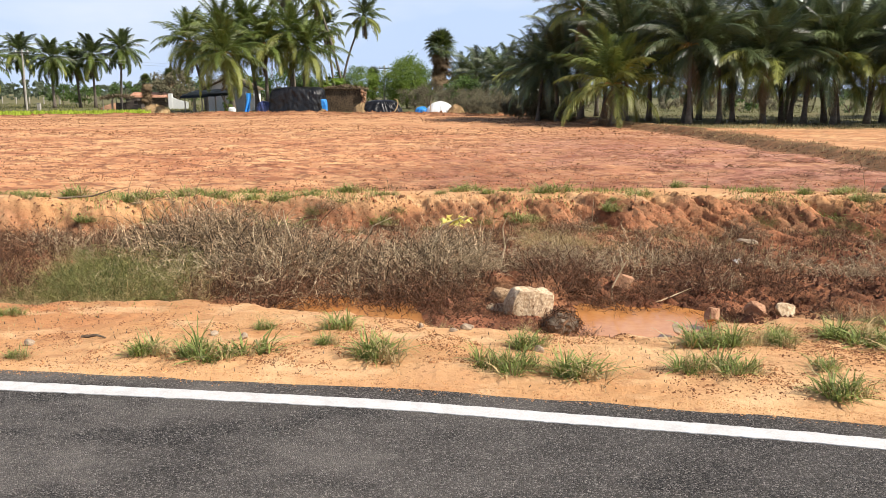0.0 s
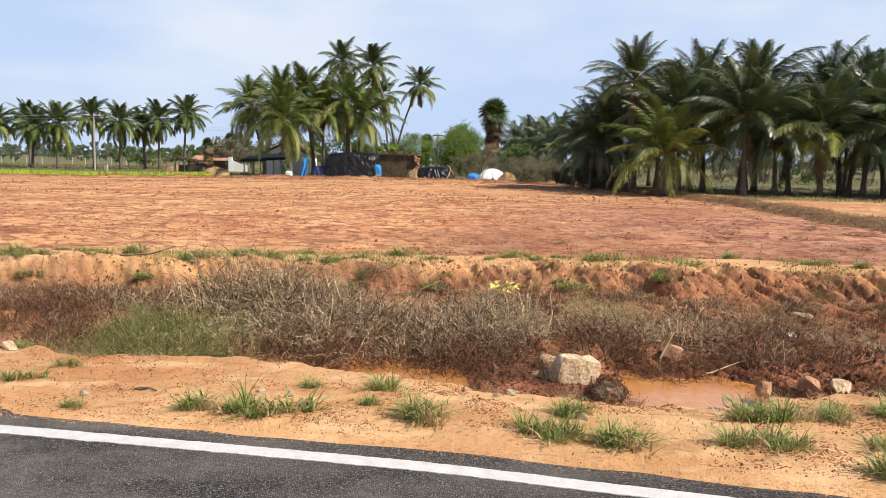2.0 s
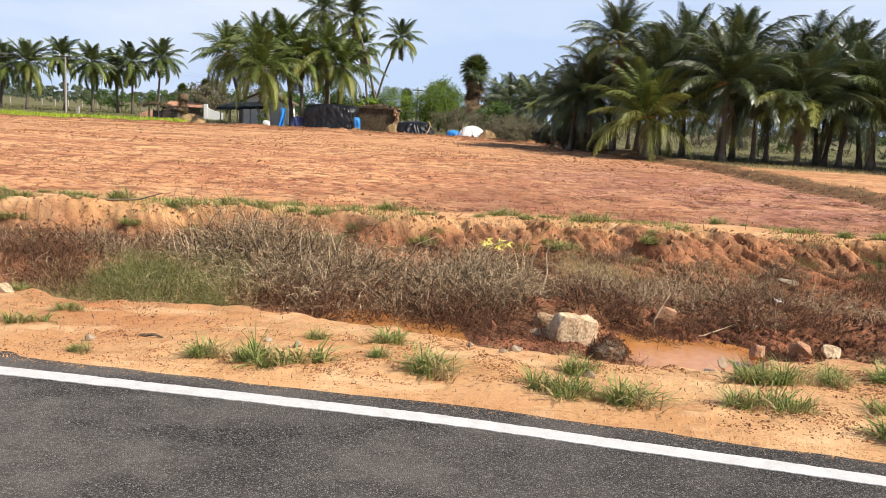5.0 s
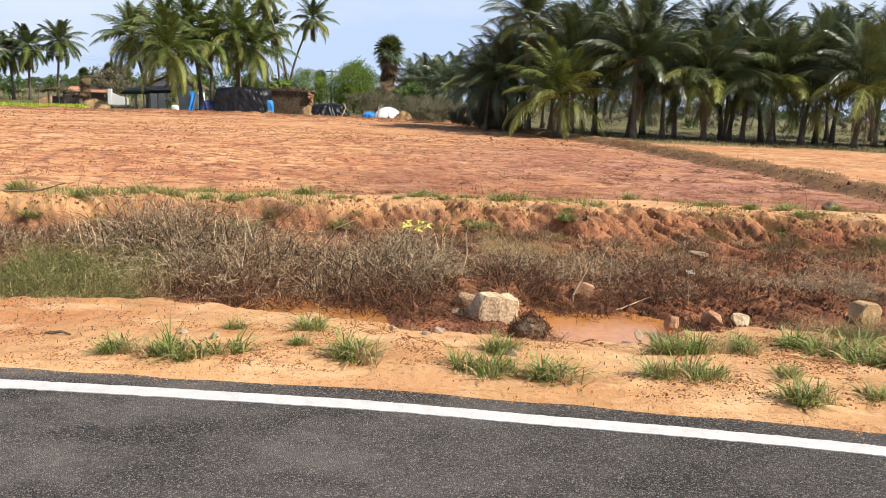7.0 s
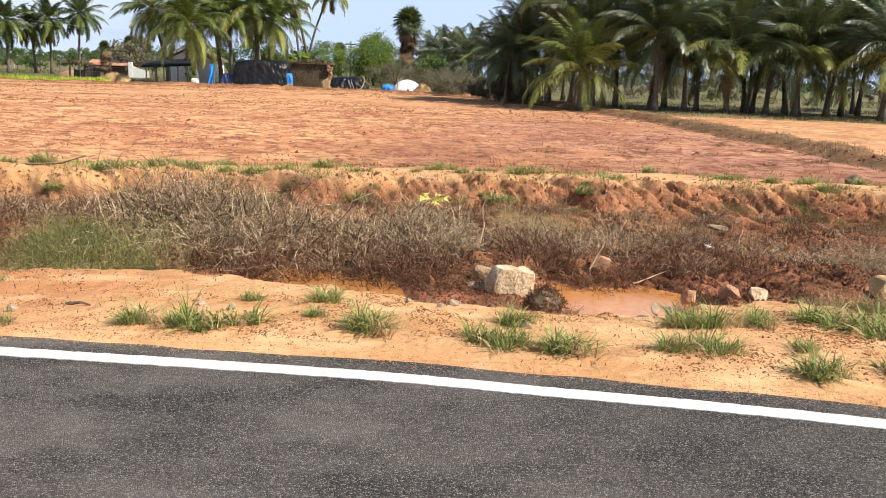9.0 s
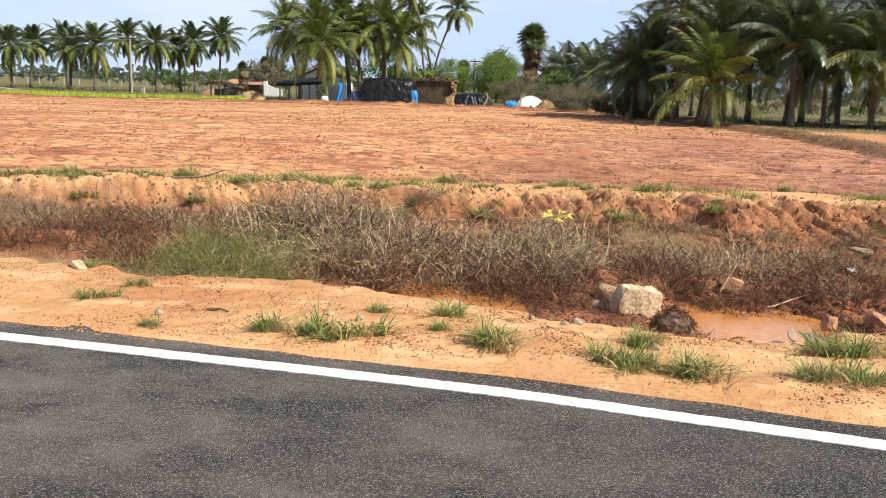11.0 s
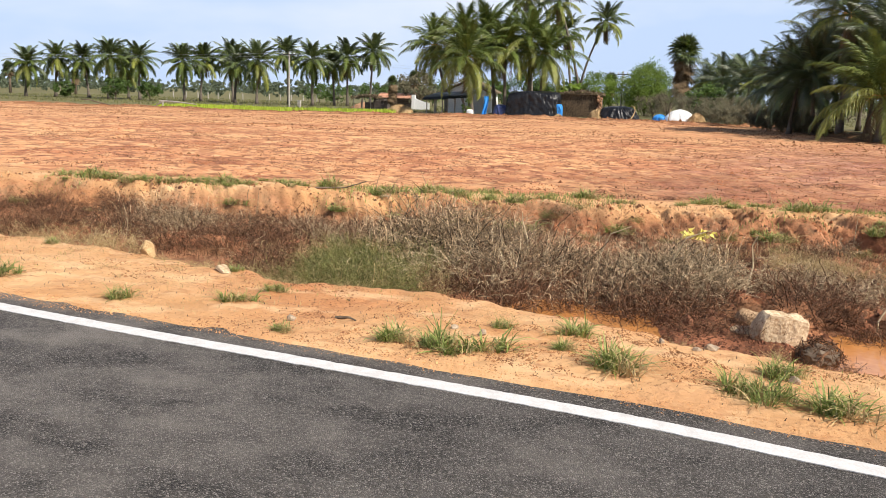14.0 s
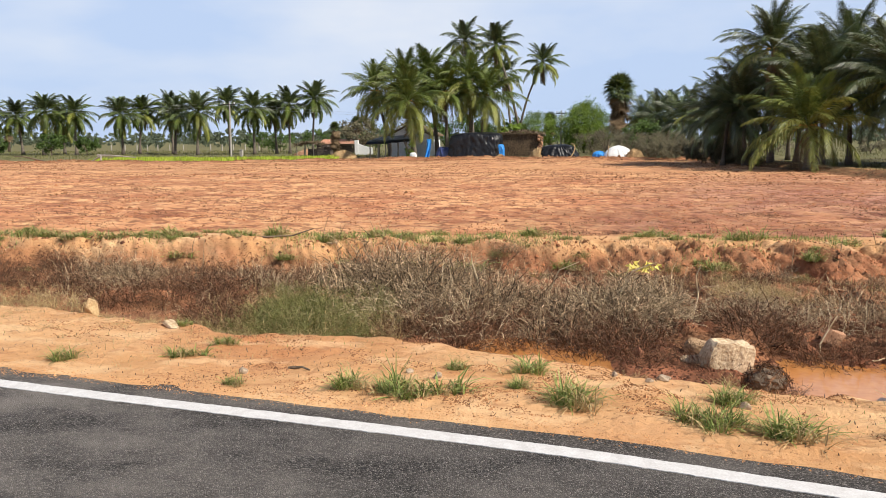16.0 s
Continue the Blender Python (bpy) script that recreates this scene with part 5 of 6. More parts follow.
boulder("stone", pose(2.50, 6.6, gz(2.5, 6.6) + 0.0, 25, 30, 10), (0.18, 0.16, 0.15), ROCK_RED, 15, "red stone in heaped soil", "rock")
boulder("stone", pose(2.72, 6.62, gz(2.72, 6.62) + 0.04, 0, 10, 50), (0.17, 0.16, 0.12), ROCK, 16, "pale stone in heaped soil", "rock")
boulder("stone", pose(2.06, 6.36, -0.22, 0, 10, 50), (0.10, 0.09, 0.12), ROCK_RED, 17, "small red stone at the water's edge", "rock")
boulder("stone", pose(1.72, 6.12, -0.25, 0, 10, 50), (0.08, 0.07, 0.08), STONE_GREY, 27, "small dark stone at the water's edge", "rock")
boulder("slab", pose(4.75, 9.5, gz(4.75, 9.5) - 0.02, 0, 0, 5), (0.75, 0.3, 0.10), ROCK, 19, "flat pale slab half buried in soil", "rock")
boulder("slab", pose(3.55, 9.7, gz(3.55, 9.7) + 0.03, 0, 6, 8), (0.24, 0.16, 0.07), STONE_GREY, 20, "small grey slab on the ditch shelf", "rock")
boulder("stone", pose(6.55, 12.4, gz(6.55, 12.4) + 0.06, 0, 0, 20), (0.20, 0.2, 0.22), BARK, 21, "dark stone on the field bank", "rock")
for i, (x, y, d) in enumerate(((0.14, 5.26, 0.06), (0.06, 5.20, 0.045), (0.17, 5.32, 0.05), (-2.41, 4.78, 0.06), (-1.40, 5.0, 0.05), (2.9, 4.75, 0.10), (-1.2, 4.92, 0.05), (-0.15, 5.28, 0.04), (0.55, 4.75, 0.05))):
    boulder("pebble", pose(x, y, gz(x, y) + d * 0.15, 10 * i, 20, 40 * i), (d, d * 0.8, d * 0.7), STONE_GREY, 40 + i, "small grey pebble on the sandy verge", "pebble", 5, 0.05, 2)


def tuft_mesh(name, seed, n, length, spread, mat, width=0.007):
    """Blades from several uneven crowns, arching any way and sprawling."""
    r = random.Random(seed)
    s = Soup()
    crowns = [(r.gauss(0, 0.62) * spread, r.gauss(0, 0.5) * spread, r.uniform(0.55, 1.15)) for _ in range(7)]
    for _ in range(n):
        cx, cy, tall = r.choice(crowns)
        b = r.uniform(0, 6.283)
        k = abs(r.gauss(0, 0.22)) * spread
        o = Vector((cx + math.cos(b) * k, cy + math.sin(b) * k, -0.01))
        lean = min(1.5, abs(r.gauss(0.55, 0.42)))
        l = length * tall * r.uniform(0.4, 1.2)
        d = Vector((math.cos(b) * math.sin(lean), math.sin(b) * math.sin(lean), math.cos(lean)))
        m1 = o + d * l * 0.45
        d2 = (d + Vector((math.cos(b) + r.gauss(0, 0.4), math.sin(b) + r.gauss(0, 0.4), -0.4)) * r.uniform(0.1, 1.0)).normalized()
        m2 = m1 + d2 * l * 0.35
        tip = m2 + (d2 - Vector((0, 0, r.uniform(0.1, 0.9)))).normalized() * l * 0.25
        side = Vector((-math.sin(b), math.cos(b), r.gauss(0, 0.3))) * r.uniform(0.6, 1.3)
        s.strip([o, m1, m2, tip], side, width, 0.002)
    return s.mesh(name, mat)


TUFT = [tuft_mesh("foliage", 10 + i, 185, 0.20, 0.12, BLADE, 0.012) for i in range(6)]
TUFT_DRY = [tuft_mesh("dead_foliage", 20 + i, 110, 0.17, 0.12, STRAW, 0.006) for i in range(3)]


def grass_tuft(x, y, sc, seed, wide=1.0, dry=True, label="green grass tuft on the sandy verge", group="grass tufts on the verge", tall=1.0):
    r = random.Random(seed)
    ob = thing("grass_tuft", pose(x, y, gz(x, y), 0, 0, r.uniform(0, 360)), label, "grass tuft", group)
    ob.matrix_basis = pose(x, y, gz(x, y), 0, 0, r.uniform(-25, 25))
    m = Matrix.Diagonal((sc * wide, sc, sc * tall, 1))
    part("foliage", TUFT[seed % 6], ob, m)
    if dry:
        part("dead_foliage", TUFT_DRY[seed % 3], ob, m @ Matrix.Scale(1.15, 4), "straw-coloured dead blades")
    return ob


TUFTS = [(-1.66, 4.60, 0.72, 1.2), (-1.22, 4.52, 0.85, 1.5), (-1.38, 4.60, 0.8, 1.0), (-0.40, 4.55, 1.05, 1.2), (-1.14, 5.18, 0.5, 1.1), (-0.70, 5.24, 0.75, 1.4), (-0.69, 4.84, 0.45, 1.2),
         (0.26, 4.46, 0.85, 1.0), (0.42, 4.40, 0.8, 1.2), (0.66, 4.30, 0.9, 1.6), (0.48, 4.86, 0.75, 1.3), (1.50, 4.95, 0.9, 1.2), (1.72, 4.92, 0.9, 1.3), (1.34, 4.42, 0.8, 1.2),
         (1.58, 4.38, 0.75, 1.2), (1.98, 4.93, 0.6, 1.3), (1.93, 4.05, 0.9, 1.3), (2.04, 4.45, 0.6, 1.0), (2.45, 5.16, 0.8, 1.6), (2.62, 5.02, 0.9, 1.8), (2.80, 4.86, 0.95, 1.7), (2.92, 4.74, 0.95, 1.6), (3.1, 4.7, 0.9, 1.6), (2.38, 4.16, 0.6, 1.3), (2.04, 5.06, 0.7, 1.1)]
for i, (x, y, sc, w) in enumerate(TUFTS):
    grass_tuft(x, y, sc * 0.86, i, w)
s = Soup()
for i in range(9):
    a = i * 2.4
    d = Vector((math.cos(a) * 0.35, math.sin(a) * 0.35, 1)).normalized()
    s.strip([Vector((0, 0, 0)), d * 0.12, d * 0.21 + Vector((math.cos(a) * 0.05, math.sin(a) * 0.05, 0))], Vector((-math.sin(a), math.cos(a), 0)), 0.011, 0.003)
sprig = new("grass_sprig", s.mesh("grass_sprig", BLADE))
sprig.matrix_basis = pose(-1.36, 4.58, gz(-1.36, 4.58))
tagged(sprig, "tall upright grass sprig in a tuft", "grass tuft")
LEFT_TUFTS = [(-3.75, 4.80, 0.66, 1.2), (-5.06, 5.05, 0.8, 1.6), (-2.36, 4.55, 0.42, 1.3), (-3.01, 5.05, 0.55, 1.5), (-2.90, 5.46, 0.45, 1.6), (-5.70, 6.28, 0.45, 1.3), (-6.27, 6.16, 0.5, 1.3), (-3.55, 5.95, 0.4, 1.3)]
for i, (x, y, sc, w) in enumerate(LEFT_TUFTS):
    grass_tuft(x, y, sc * 0.85, 40 + i, w)
BANK_TUFTS = [(-5.07, 11.0), (-4.17, 10.8), (-3.15, 10.95), (-3.65, 11.1), (-2.32, 11.0), (-1.95, 11.2), (-1.44, 11.6), (1.37, 11.7), (2.66, 11.6), (3.43, 12.6), (0.24, 12.2), (-2.69, 11.0), (6.01, 12.4),
              (-7.3, 10.3), (-8.75, 10.4), (-6.61, 10.6), (-5.39, 10.7), (-9.21, 10.4), (-4.13, 10.9), (-7.0, 10.4), (-6.2, 10.6), (-5.7, 10.7), (-8.4, 10.4), (-7.8, 10.3), (-2.9, 10.3), (-2.2, 10.2), (-0.9, 10.6), (0.9, 10.7), (2.1, 10.9), (5.5, 11.8), (5.0, 10.9)]
q = random.Random(31)
for _ in range(34):
    x = q.uniform(-9.5, 6.5)
    BANK_TUFTS.append((x, float(bank_top(x)) + q.uniform(-0.7, 1.3)))
for i, (x, y) in enumerate(BANK_TUFTS):
    grass_tuft(x, y, q.uniform(0.7, 1.15) if i < 31 else q.uniform(0.4, 0.85), 60 + i, q.uniform(1.0, 1.7), True, "green grass tuft on the bank top", "grass tufts on the bank", 0.9)


def bush_mesh(name, seed, stems, height, spread, mat, width=0.006, curl=0.5, forks=4):
    """A tangle of dead stems that fork and bend over."""
    r = random.Random(seed)
    s = Soup()
    for _ in range(stems):
        a, k = r.uniform(0, 6.283), r.random() ** 0.5
        p = Vector((math.cos(a) * spread * 0.5 * k, math.sin(a) * spread * 0.5 * k, -0.03))
        b = a + r.gauss(0, 0.9)
        lean = r.uniform(0.1, 1.1)
        d = Vector((math.cos(b) * math.sin(lean), math.sin(b) * math.sin(lean), math.cos(lean)))
        l = height * r.uniform(0.6, 1.3)
        pts = [p]
        for _ in range(4):
            d = (d + Vector((r.gauss(0, 0.3), r.gauss(0, 0.3), r.gauss(-curl * 0.25, 0.2)))).normalized()
            p = p + d * l / 4
            pts.append(p)
        side = Vector((r.gauss(0, 1), r.gauss(0, 1), r.gauss(0, 0.4))).normalized()
        s.strip(pts, side, width * 1.3, width * 0.5)
        for _ in range(forks):
            i = r.randrange(1, 4)
            o = pts[i].lerp(pts[i + 1], r.random())
            e = (d + Vector((r.gauss(0, 0.9), r.gauss(0, 0.9), r.gauss(0, 0.7)))).normalized()
            m = o + e * l * r.uniform(0.08, 0.2)
            t = m + (e + Vector((r.gauss(0, 0.6), r.gauss(0, 0.6), r.gauss(-0.3, 0.5)))).normalized() * l * r.uniform(0.06, 0.16)
            s.strip([o, m, t], Vector((r.gauss(0, 1), r.gauss(0, 1), r.gauss(0, 1))).normalized(), width * 0.8, width * 0.35)
    return s.mesh(name, mat)


PALE_WEED = material("feathery_weed", (0.20, 0.145, 0.085), (0.52, 0.40, 0.25), 6, 0.85, vary=0.6, island=True)
BUSH = {
    "grey": [bush_mesh("dry_bush", 100 + i, 125, 0.55, 0.75, TWIG, 0.0105) for i in range(3)],
    "red": [bush_mesh("dead_brush", 110 + i, 130, 0.42, 0.8, TWIG_RED, 0.009, 0.9) for i in range(3)],
    "pale": [bush_mesh("dry_weed", 120 + i, 120, 0.42, 0.75, PALE_WEED, 0.006, 0.7, 7) for i in range(2)],
    "weed": [bush_mesh("green_weed", 130 + i, 150, 0.48, 0.7, WEED, 0.0055, 0.5, 11) for i in range(3)],
    "strand": [bush_mesh("bare_weed", 150 + i, 22, 0.60, 0.6, TWIG_PALE, 0.0058, 1.1, 7) for i in range(4)],
    "straw": [bush_mesh("dry_grass", 140 + i, 170, 0.36, 0.7, STRAW, 0.006, 0.8, 2) for i in range(2)],
}
LABELS = {"grey": "tangled grey dead bush on the ditch side", "red": "matted reddish-brown dead brush in the ditch", "pale": "pale feathery dried weed on the ditch side",
          "weed": "dense green feathery weed in the ditch", "strand": "bleached bare stems arching over dead brush", "straw": "clump of bleached dry grass at the ditch edge"}
KIND = {"strand": "dry weed", "grey": "bush", "red": "bush", "pale": "dry weed", "weed": "weed", "straw": "dry grass"}


def bush(kind, x, y, sc, i, tall=1.0):
    me = BUSH[kind][i % len(BUSH[kind])]
    ob = new(me.name.split(".")[0], me)
    ob.matrix_basis = pose(x, y, gz(x, y) - 0.02, 0, 0, (i * 77) % 360) @ Matrix.Diagonal((sc, sc, sc * tall, 1))
    tagged(ob, LABELS[kind], KIND[kind], "growth in the ditch")


q = random.Random(55)
# kind, x from, x to, y from, y to, how many, size from, size to
STANDS = [("weed", -3.4, -2.3, 6.5, 7.8, 15, 0.55, 0.85), ("red", -4.4, -3.3, 6.9, 7.9, 12, 0.5, 0.7), ("straw", -4.0, -2.2, 6.4, 7.8, 9, 0.7, 1.0), ("grey", -2.9, -1.8, 8.2, 9.0, 11, 0.8, 1.05), ("grey", -2.0, 0.1, 7.4, 8.5, 20, 0.6, 0.85), ("red", -2.2, 0.3, 6.8, 7.7, 32, 0.5, 0.8),
          ("pale", -0.3, 1.5, 7.8, 8.7, 15, 0.6, 0.85), ("red", 0.7, 3.0, 7.0, 8.4, 30, 0.3, 0.6), ("grey", 1.5, 3.4, 8.2, 9.2, 6, 0.5, 0.75), ("pale", 3.0, 4.6, 7.4, 8.5, 7, 0.5, 0.75),
          ("red", 2.6, 4.6, 6.9, 7.8, 8, 0.35, 0.6), ("red", -6.6, -3.6, 7.6, 9.2, 30, 0.5, 0.8), ("grey", -6.8, -3.4, 8.4, 9.5, 16, 0.45, 0.75), ("straw", -4.7, -3.2, 6.25, 6.9, 14, 0.45, 0.7),
          ("red", -9.5, -6.4, 7.6, 9.0, 22, 0.5, 0.75), ("straw", -9.0, -5.0, 7.0, 7.7, 12, 0.6, 0.8), ("grey", 3.0, 4.6, 5.9, 6.4, 14, 0.26, 0.38), ("weed", 2.5, 4.2, 5.2, 5.7, 14, 0.16, 0.26), ("red", 3.3, 6.5, 8.8, 10.2, 10, 0.35, 0.6), ("straw", -0.2, 1.6, 8.9, 9.8, 10, 0.5, 0.8),
          ("red", -3.5, 3.0, 9.2, 10.1, 16, 0.3, 0.6), ("red", 1.6, 3.3, 6.3, 7.4, 22, 0.2, 0.4), ("red", 4.0, 7.0, 8.6, 11.0, 26, 0.22, 0.42), ("straw", 3.6, 5.2, 5.7, 6.4, 6, 0.5, 0.7),
          ("red", -9.5, -3.0, 9.0, 9.8, 42, 0.35, 0.6), ("red", -0.1, 0.6, 6.5, 7.2, 9, 0.3, 0.5), ("grey", -3.0, 6.0, 9.7, 10.6, 34, 0.22, 0.38), ("red", -2.0, 1.5, 7.2, 8.2, 20, 0.5, 0.8), ("weed", -3.0, 6.5, 9.8, 10.9, 26, 0.18, 0.30),
          ("red", -9.5, -2.2, 9.3, 9.9, 46, 0.3, 0.5), ("red", -2.2, 5.5, 9.7, 10.4, 30, 0.18, 0.32),
          ("strand", -2.9, 0.2, 7.2, 8.9, 34, 0.6, 0.95), ("strand", -0.2, 2.0, 7.6, 8.8, 8, 0.5, 0.8), ("strand", -6.6, -3.0, 7.6, 9.4, 18, 0.45, 0.7), ("strand", 2.0, 4.8, 7.2, 8.9, 8, 0.4, 0.6), ("straw", 1.0, 6.0, 9.0, 10.6, 22, 0.25, 0.45), ("weed", 3.8, 6.4, 9.9, 11.6, 16, 0.3, 0.45)]
n = 0
for kind, x0, x1, y0, y1, count, s0, s1 in STANDS:
    for _ in range(count):
        n += 1
        bush(kind, q.uniform(x0, x1), q.uniform(y0, y1), q.uniform(s0, s1), n, q.uniform(0.8, 1.1))
for i, (x, y, sc) in enumerate(((-4.57, 5.56, 0.4), (-4.0, 5.95, 0.45), (-3.31, 4.92, 0.25), (-4.15, 5.35, 0.25), (-3.3, 5.75, 0.35), (-4.4, 6.1, 0.4), (-3.0, 5.85, 0.35), (-2.5, 5.85, 0.35), (-1.9, 5.75, 0.3), (-1.2, 5.45, 0.3), (-5.2, 6.2, 0.4), (-6.0, 6.4, 0.4))):
    bush("straw", x, y, sc, i, 0.5)
bush("straw", -0.05, 5.55, 0.35, 3, 0.6)
bush("straw", 0.12, 5.60, 0.35, 4, 0.6)
bush("red", 0.82, 5.62, 0.42, 5, 0.7)
bush("red", 0.92, 5.66, 0.38, 6, 0.7)
bush("straw", 0.62, 5.75, 0.4, 7, 0.7)

scatter_blades("ditch_litter", 30000, (-10, 8, 7.3, 10.6), 0.09, 0.006, TWIG_RED, "fallen twigs and withered grass in the ditch", "litter", 11, 1.1, lambda x, y, q: (y < bank_top(x) - 0.35) & (value_noise(x, y, 1.3, 81) > -0.35))
scatter_blades("bank_sprouts", 22000, (-10, 8, 9.6, 12.8), 0.085, 0.008, BLADE, "sparse green sprouts along the bank top", "grass", 12, 0.7, lambda x, y, q: (np.abs(y - bank_top(x) - 0.5) < 0.75) & (value_noise(x, y, 0.9, 82) > 0.08))
scatter_blades("bank_straw", 22000, (-10, 8, 8.8, 12.0), 0.08, 0.006, TWIG, "withered stalks on the bank face", "dry grass", 13, 0.8, lambda x, y, q: (np.abs(y - bank_top(x) + 0.6) < 0.85) & (value_noise(x, y, 1.6, 83) > 0.05))


def crumbs(name, count, area, size, label, seed, keep=None, mat=CLOD, on_road=False):
    """Loose crumbs of soil lying on the ground."""
    r = np.random.RandomState(seed)
    x, y = r.uniform(area[0], area[1], count), r.uniform(area[2], area[3], count)
    if keep is not None:
        m = keep(x, y)
        x, y = x[m], y[m]
    n = len(x)
    z = np.maximum(ground_z(x, y), 0.0) if on_road else ground_z(x, y)
    w = size * r.lognormal(0, 0.45, n)
    a = r.uniform(0, 6.283, n)
    v, f = [], []
    for i in range(n):
        c, s_, k = math.cos(a[i]) * w[i], math.sin(a[i]) * w[i], len(v)
        h = w[i] * 0.9
        v += [(x[i] + c, y[i] + s_, z[i] - h * 0.3), (x[i] - s_ * 0.8, y[i] + c * 0.8, z[i] - h * 0.3), (x[i] - c, y[i] - s_, z[i] - h * 0.3), (x[i] + s_ * 0.7, y[i] - c * 0.7, z[i] - h * 0.3), (x[i] + c * 0.3, y[i] + s_ * 0.2, z[i] + h * 0.7), (x[i] - c * 0.35, y[i] - s_ * 0.3, z[i] + h * 0.5)]
        f += [(k, k + 1, k + 4), (k + 1, k + 2, k + 5, k + 4), (k + 2, k + 3, k + 5), (k + 3, k, k + 4, k + 5)]
    tagged(new(name, mesh_of(name, v, f, mat)), label, "soil", kind="stuff")


VERGE_CLOD = material("verge_clod", (0.15, 0.062, 0.028), (0.42, 0.20, 0.085), 9, 0.95, vary=0.4, island=True)
crumbs("verge_dirt", 70000, (-2.0, 4.0, 4.0, 6.0), 0.0048, "loose dark crumbs drifted on the verge", 17, lambda x, y: (y > line_y(x) + 0.4) & (value_noise(x, y, 1.3, 72) + 0.8 * value_noise(x, y, 4, 73) + 0.5 * value_noise(x, y, 11, 78) > 0.55 - 0.55 * smooth(0.2, 1.2, x)), VERGE_CLOD)
crumbs("verge_crumbs", 60000, (-7.5, 4.5, 4.0, 6.6), 0.0050, "loose crumbs of soil on the sandy verge", 1, lambda x, y: (y > line_y(x) + 0.27) & (value_noise(x, y, 1.4, 61) + 0.8 * value_noise(x, y, 5, 65) + 0.4 * value_noise(x, y, 14, 80) > 0.35))
SAND = material("sand_grain", (0.44, 0.21, 0.085), (0.62, 0.34, 0.155), 9, 0.95, vary=0.3, island=True)
crumbs("road_sand", 90000, (-6.5, 3.5, 3.6, 5.2), 0.0034, "sand grains strewn over the asphalt edge", 7, lambda x, y: (np.abs(y - line_y(x) - 0.27) < 0.10 * np.abs(value_noise(x, y, 40, 66)) + 0.03 + 0.06 * np.maximum(0, value_noise(x, 0 * x, 1.5, 79))), SAND, True)
RED_CLOD = material("red_clod", (0.22, 0.078, 0.035), (0.46, 0.19, 0.085), 9, 0.95, 0.01, vary=0.35, island=True)
crumbs("face_clods", 7000, (-10, 8, 9.0, 12.0), 0.017, "lumpy red clods fallen from the bank face", 10, lambda x, y: (np.abs(y - bank_top(x) + 0.35) < 0.5) & (value_noise(x, y, 1.2, 67) > -0.2), RED_CLOD)
crumbs("bank_clods", 7000, (-10, 8, 8.2, 12.4), 0.016, "broken clods of red soil on the bank", 2, lambda x, y: np.abs(y - bank_top(x) + 0.4) < 1.0)
DARK_CLOD = material("dark_clod", (0.06, 0.024, 0.014), (0.20, 0.082, 0.042), 9, 0.95, 0.01, vary=0.35, island=True)
crumbs("ditch_clods", 26000, (-1.8, 5.2, 5.9, 9.4), 0.013, "dark damp crumbs of earth in the ditch", 14, lambda x, y: (ground_z(x, y) > WATER_Z + 0.015) & (y > verge_edge(x) + 0.35) & (value_noise(x, y, 1.5, 68) > -0.5), DARK_CLOD)
crumbs("ditch_lumps", 1500, (-1.5, 5.0, 6.2, 9.2), 0.036, "dark lumps of earth in the ditch", 15, lambda x, y: (ground_z(x, y) > WATER_Z + 0.02) & (y > verge_edge(x) + 0.6) & (value_noise(x, y, 1.2, 69) > -0.2), DARK_CLOD)
# dark crumbs, which also stand in for shaded pits of the bank face
crumbs("dark_face_clods", 6000, (-10, 8, 9.0, 12.0), 0.014, "dark crumbs standing for shaded clefts in the bank face", 16, lambda x, y: (np.abs(y - bank_top(x) + 0.45) < 0.5) & (value_noise(x * 1.6, y, 1.5, 70) > 0.1), DARK_CLOD)
crumbs("field_clods", 70000, (-26, 10, 12.6, 34), 0.013, "clods of tilled soil over the field", 3, lambda x, y: (np.abs(x) < y * 0.85 + 2) & (x < side_bund(y) - 0.5) & (value_noise(x, y, 0.9, 62) + 0.6 * value_noise(x, y, 2.6, 75) > 0.05), RED_CLOD)
crumbs("field_lumps", 5000, (-26, 10, 13.0, 34), 0.026, "larger lumps of tilled soil over the field", 5, lambda x, y: (np.abs(x) < y * 0.85 + 2) & (x < side_bund(y) - 0.5) & (value_noise(x, y, 0.7, 64) + 0.6 * value_noise(x, y, 2.1, 76) > 0.2), CLOD)
# dark clods along the bund's left foot stand in for its shadow
crumbs("bund_clods", 16000, (4.5, 10.6, 13.5, 56), 0.020, "crumbling dark clods standing for the side bund's shadow", 8, lambda x, y: (np.abs(x - side_bund(y) + 0.55) < 0.35) & (value_noise(x, y, 1.3, 74) > -0.45), DARK_CLOD)
crumbs("far_bund_clods", 6000, (-60, 5, 58.2, 60.2), 0.05, "reddish clods along the far bund", 9)
# dark stubble blades double as the small shadows among the clods
scatter_blades("field_stubble", 90000, (-24, 9.5, 12.4, 32), 0.042, 0.013, TWIG_RED, "short dry stubble and shadow specks over the field", "stubble", 21, 1.2, lambda x, y, q: (np.abs(x) < y * 0.85 + 2) & (x < side_bund(y) - 0.4) & (value_noise(x * 0.5, y, 0.8, 91) + 0.7 * value_noise(x * 0.6, y, 2.7, 93) > 0.22))
scatter_blades("far_stubble", 36000, (-52, 8, 30, 58), 0.06, 0.035, TWIG_RED, "short dry stubble and shadow specks over the field", "stubble", 22, 1.2, lambda x, y, q: value_noise(x * 0.3, y, 0.5, 92) + 0.6 * value_noise(x * 0.4, y, 1.7, 94) > 0.2)
crumbs("far_field_clods", 22000, (-55, 9, 30, 58), 0.030, "clods of tilled soil over the field", 4, lambda x, y: value_noise(x * 0.5, y, 0.4, 63) > 0.0)


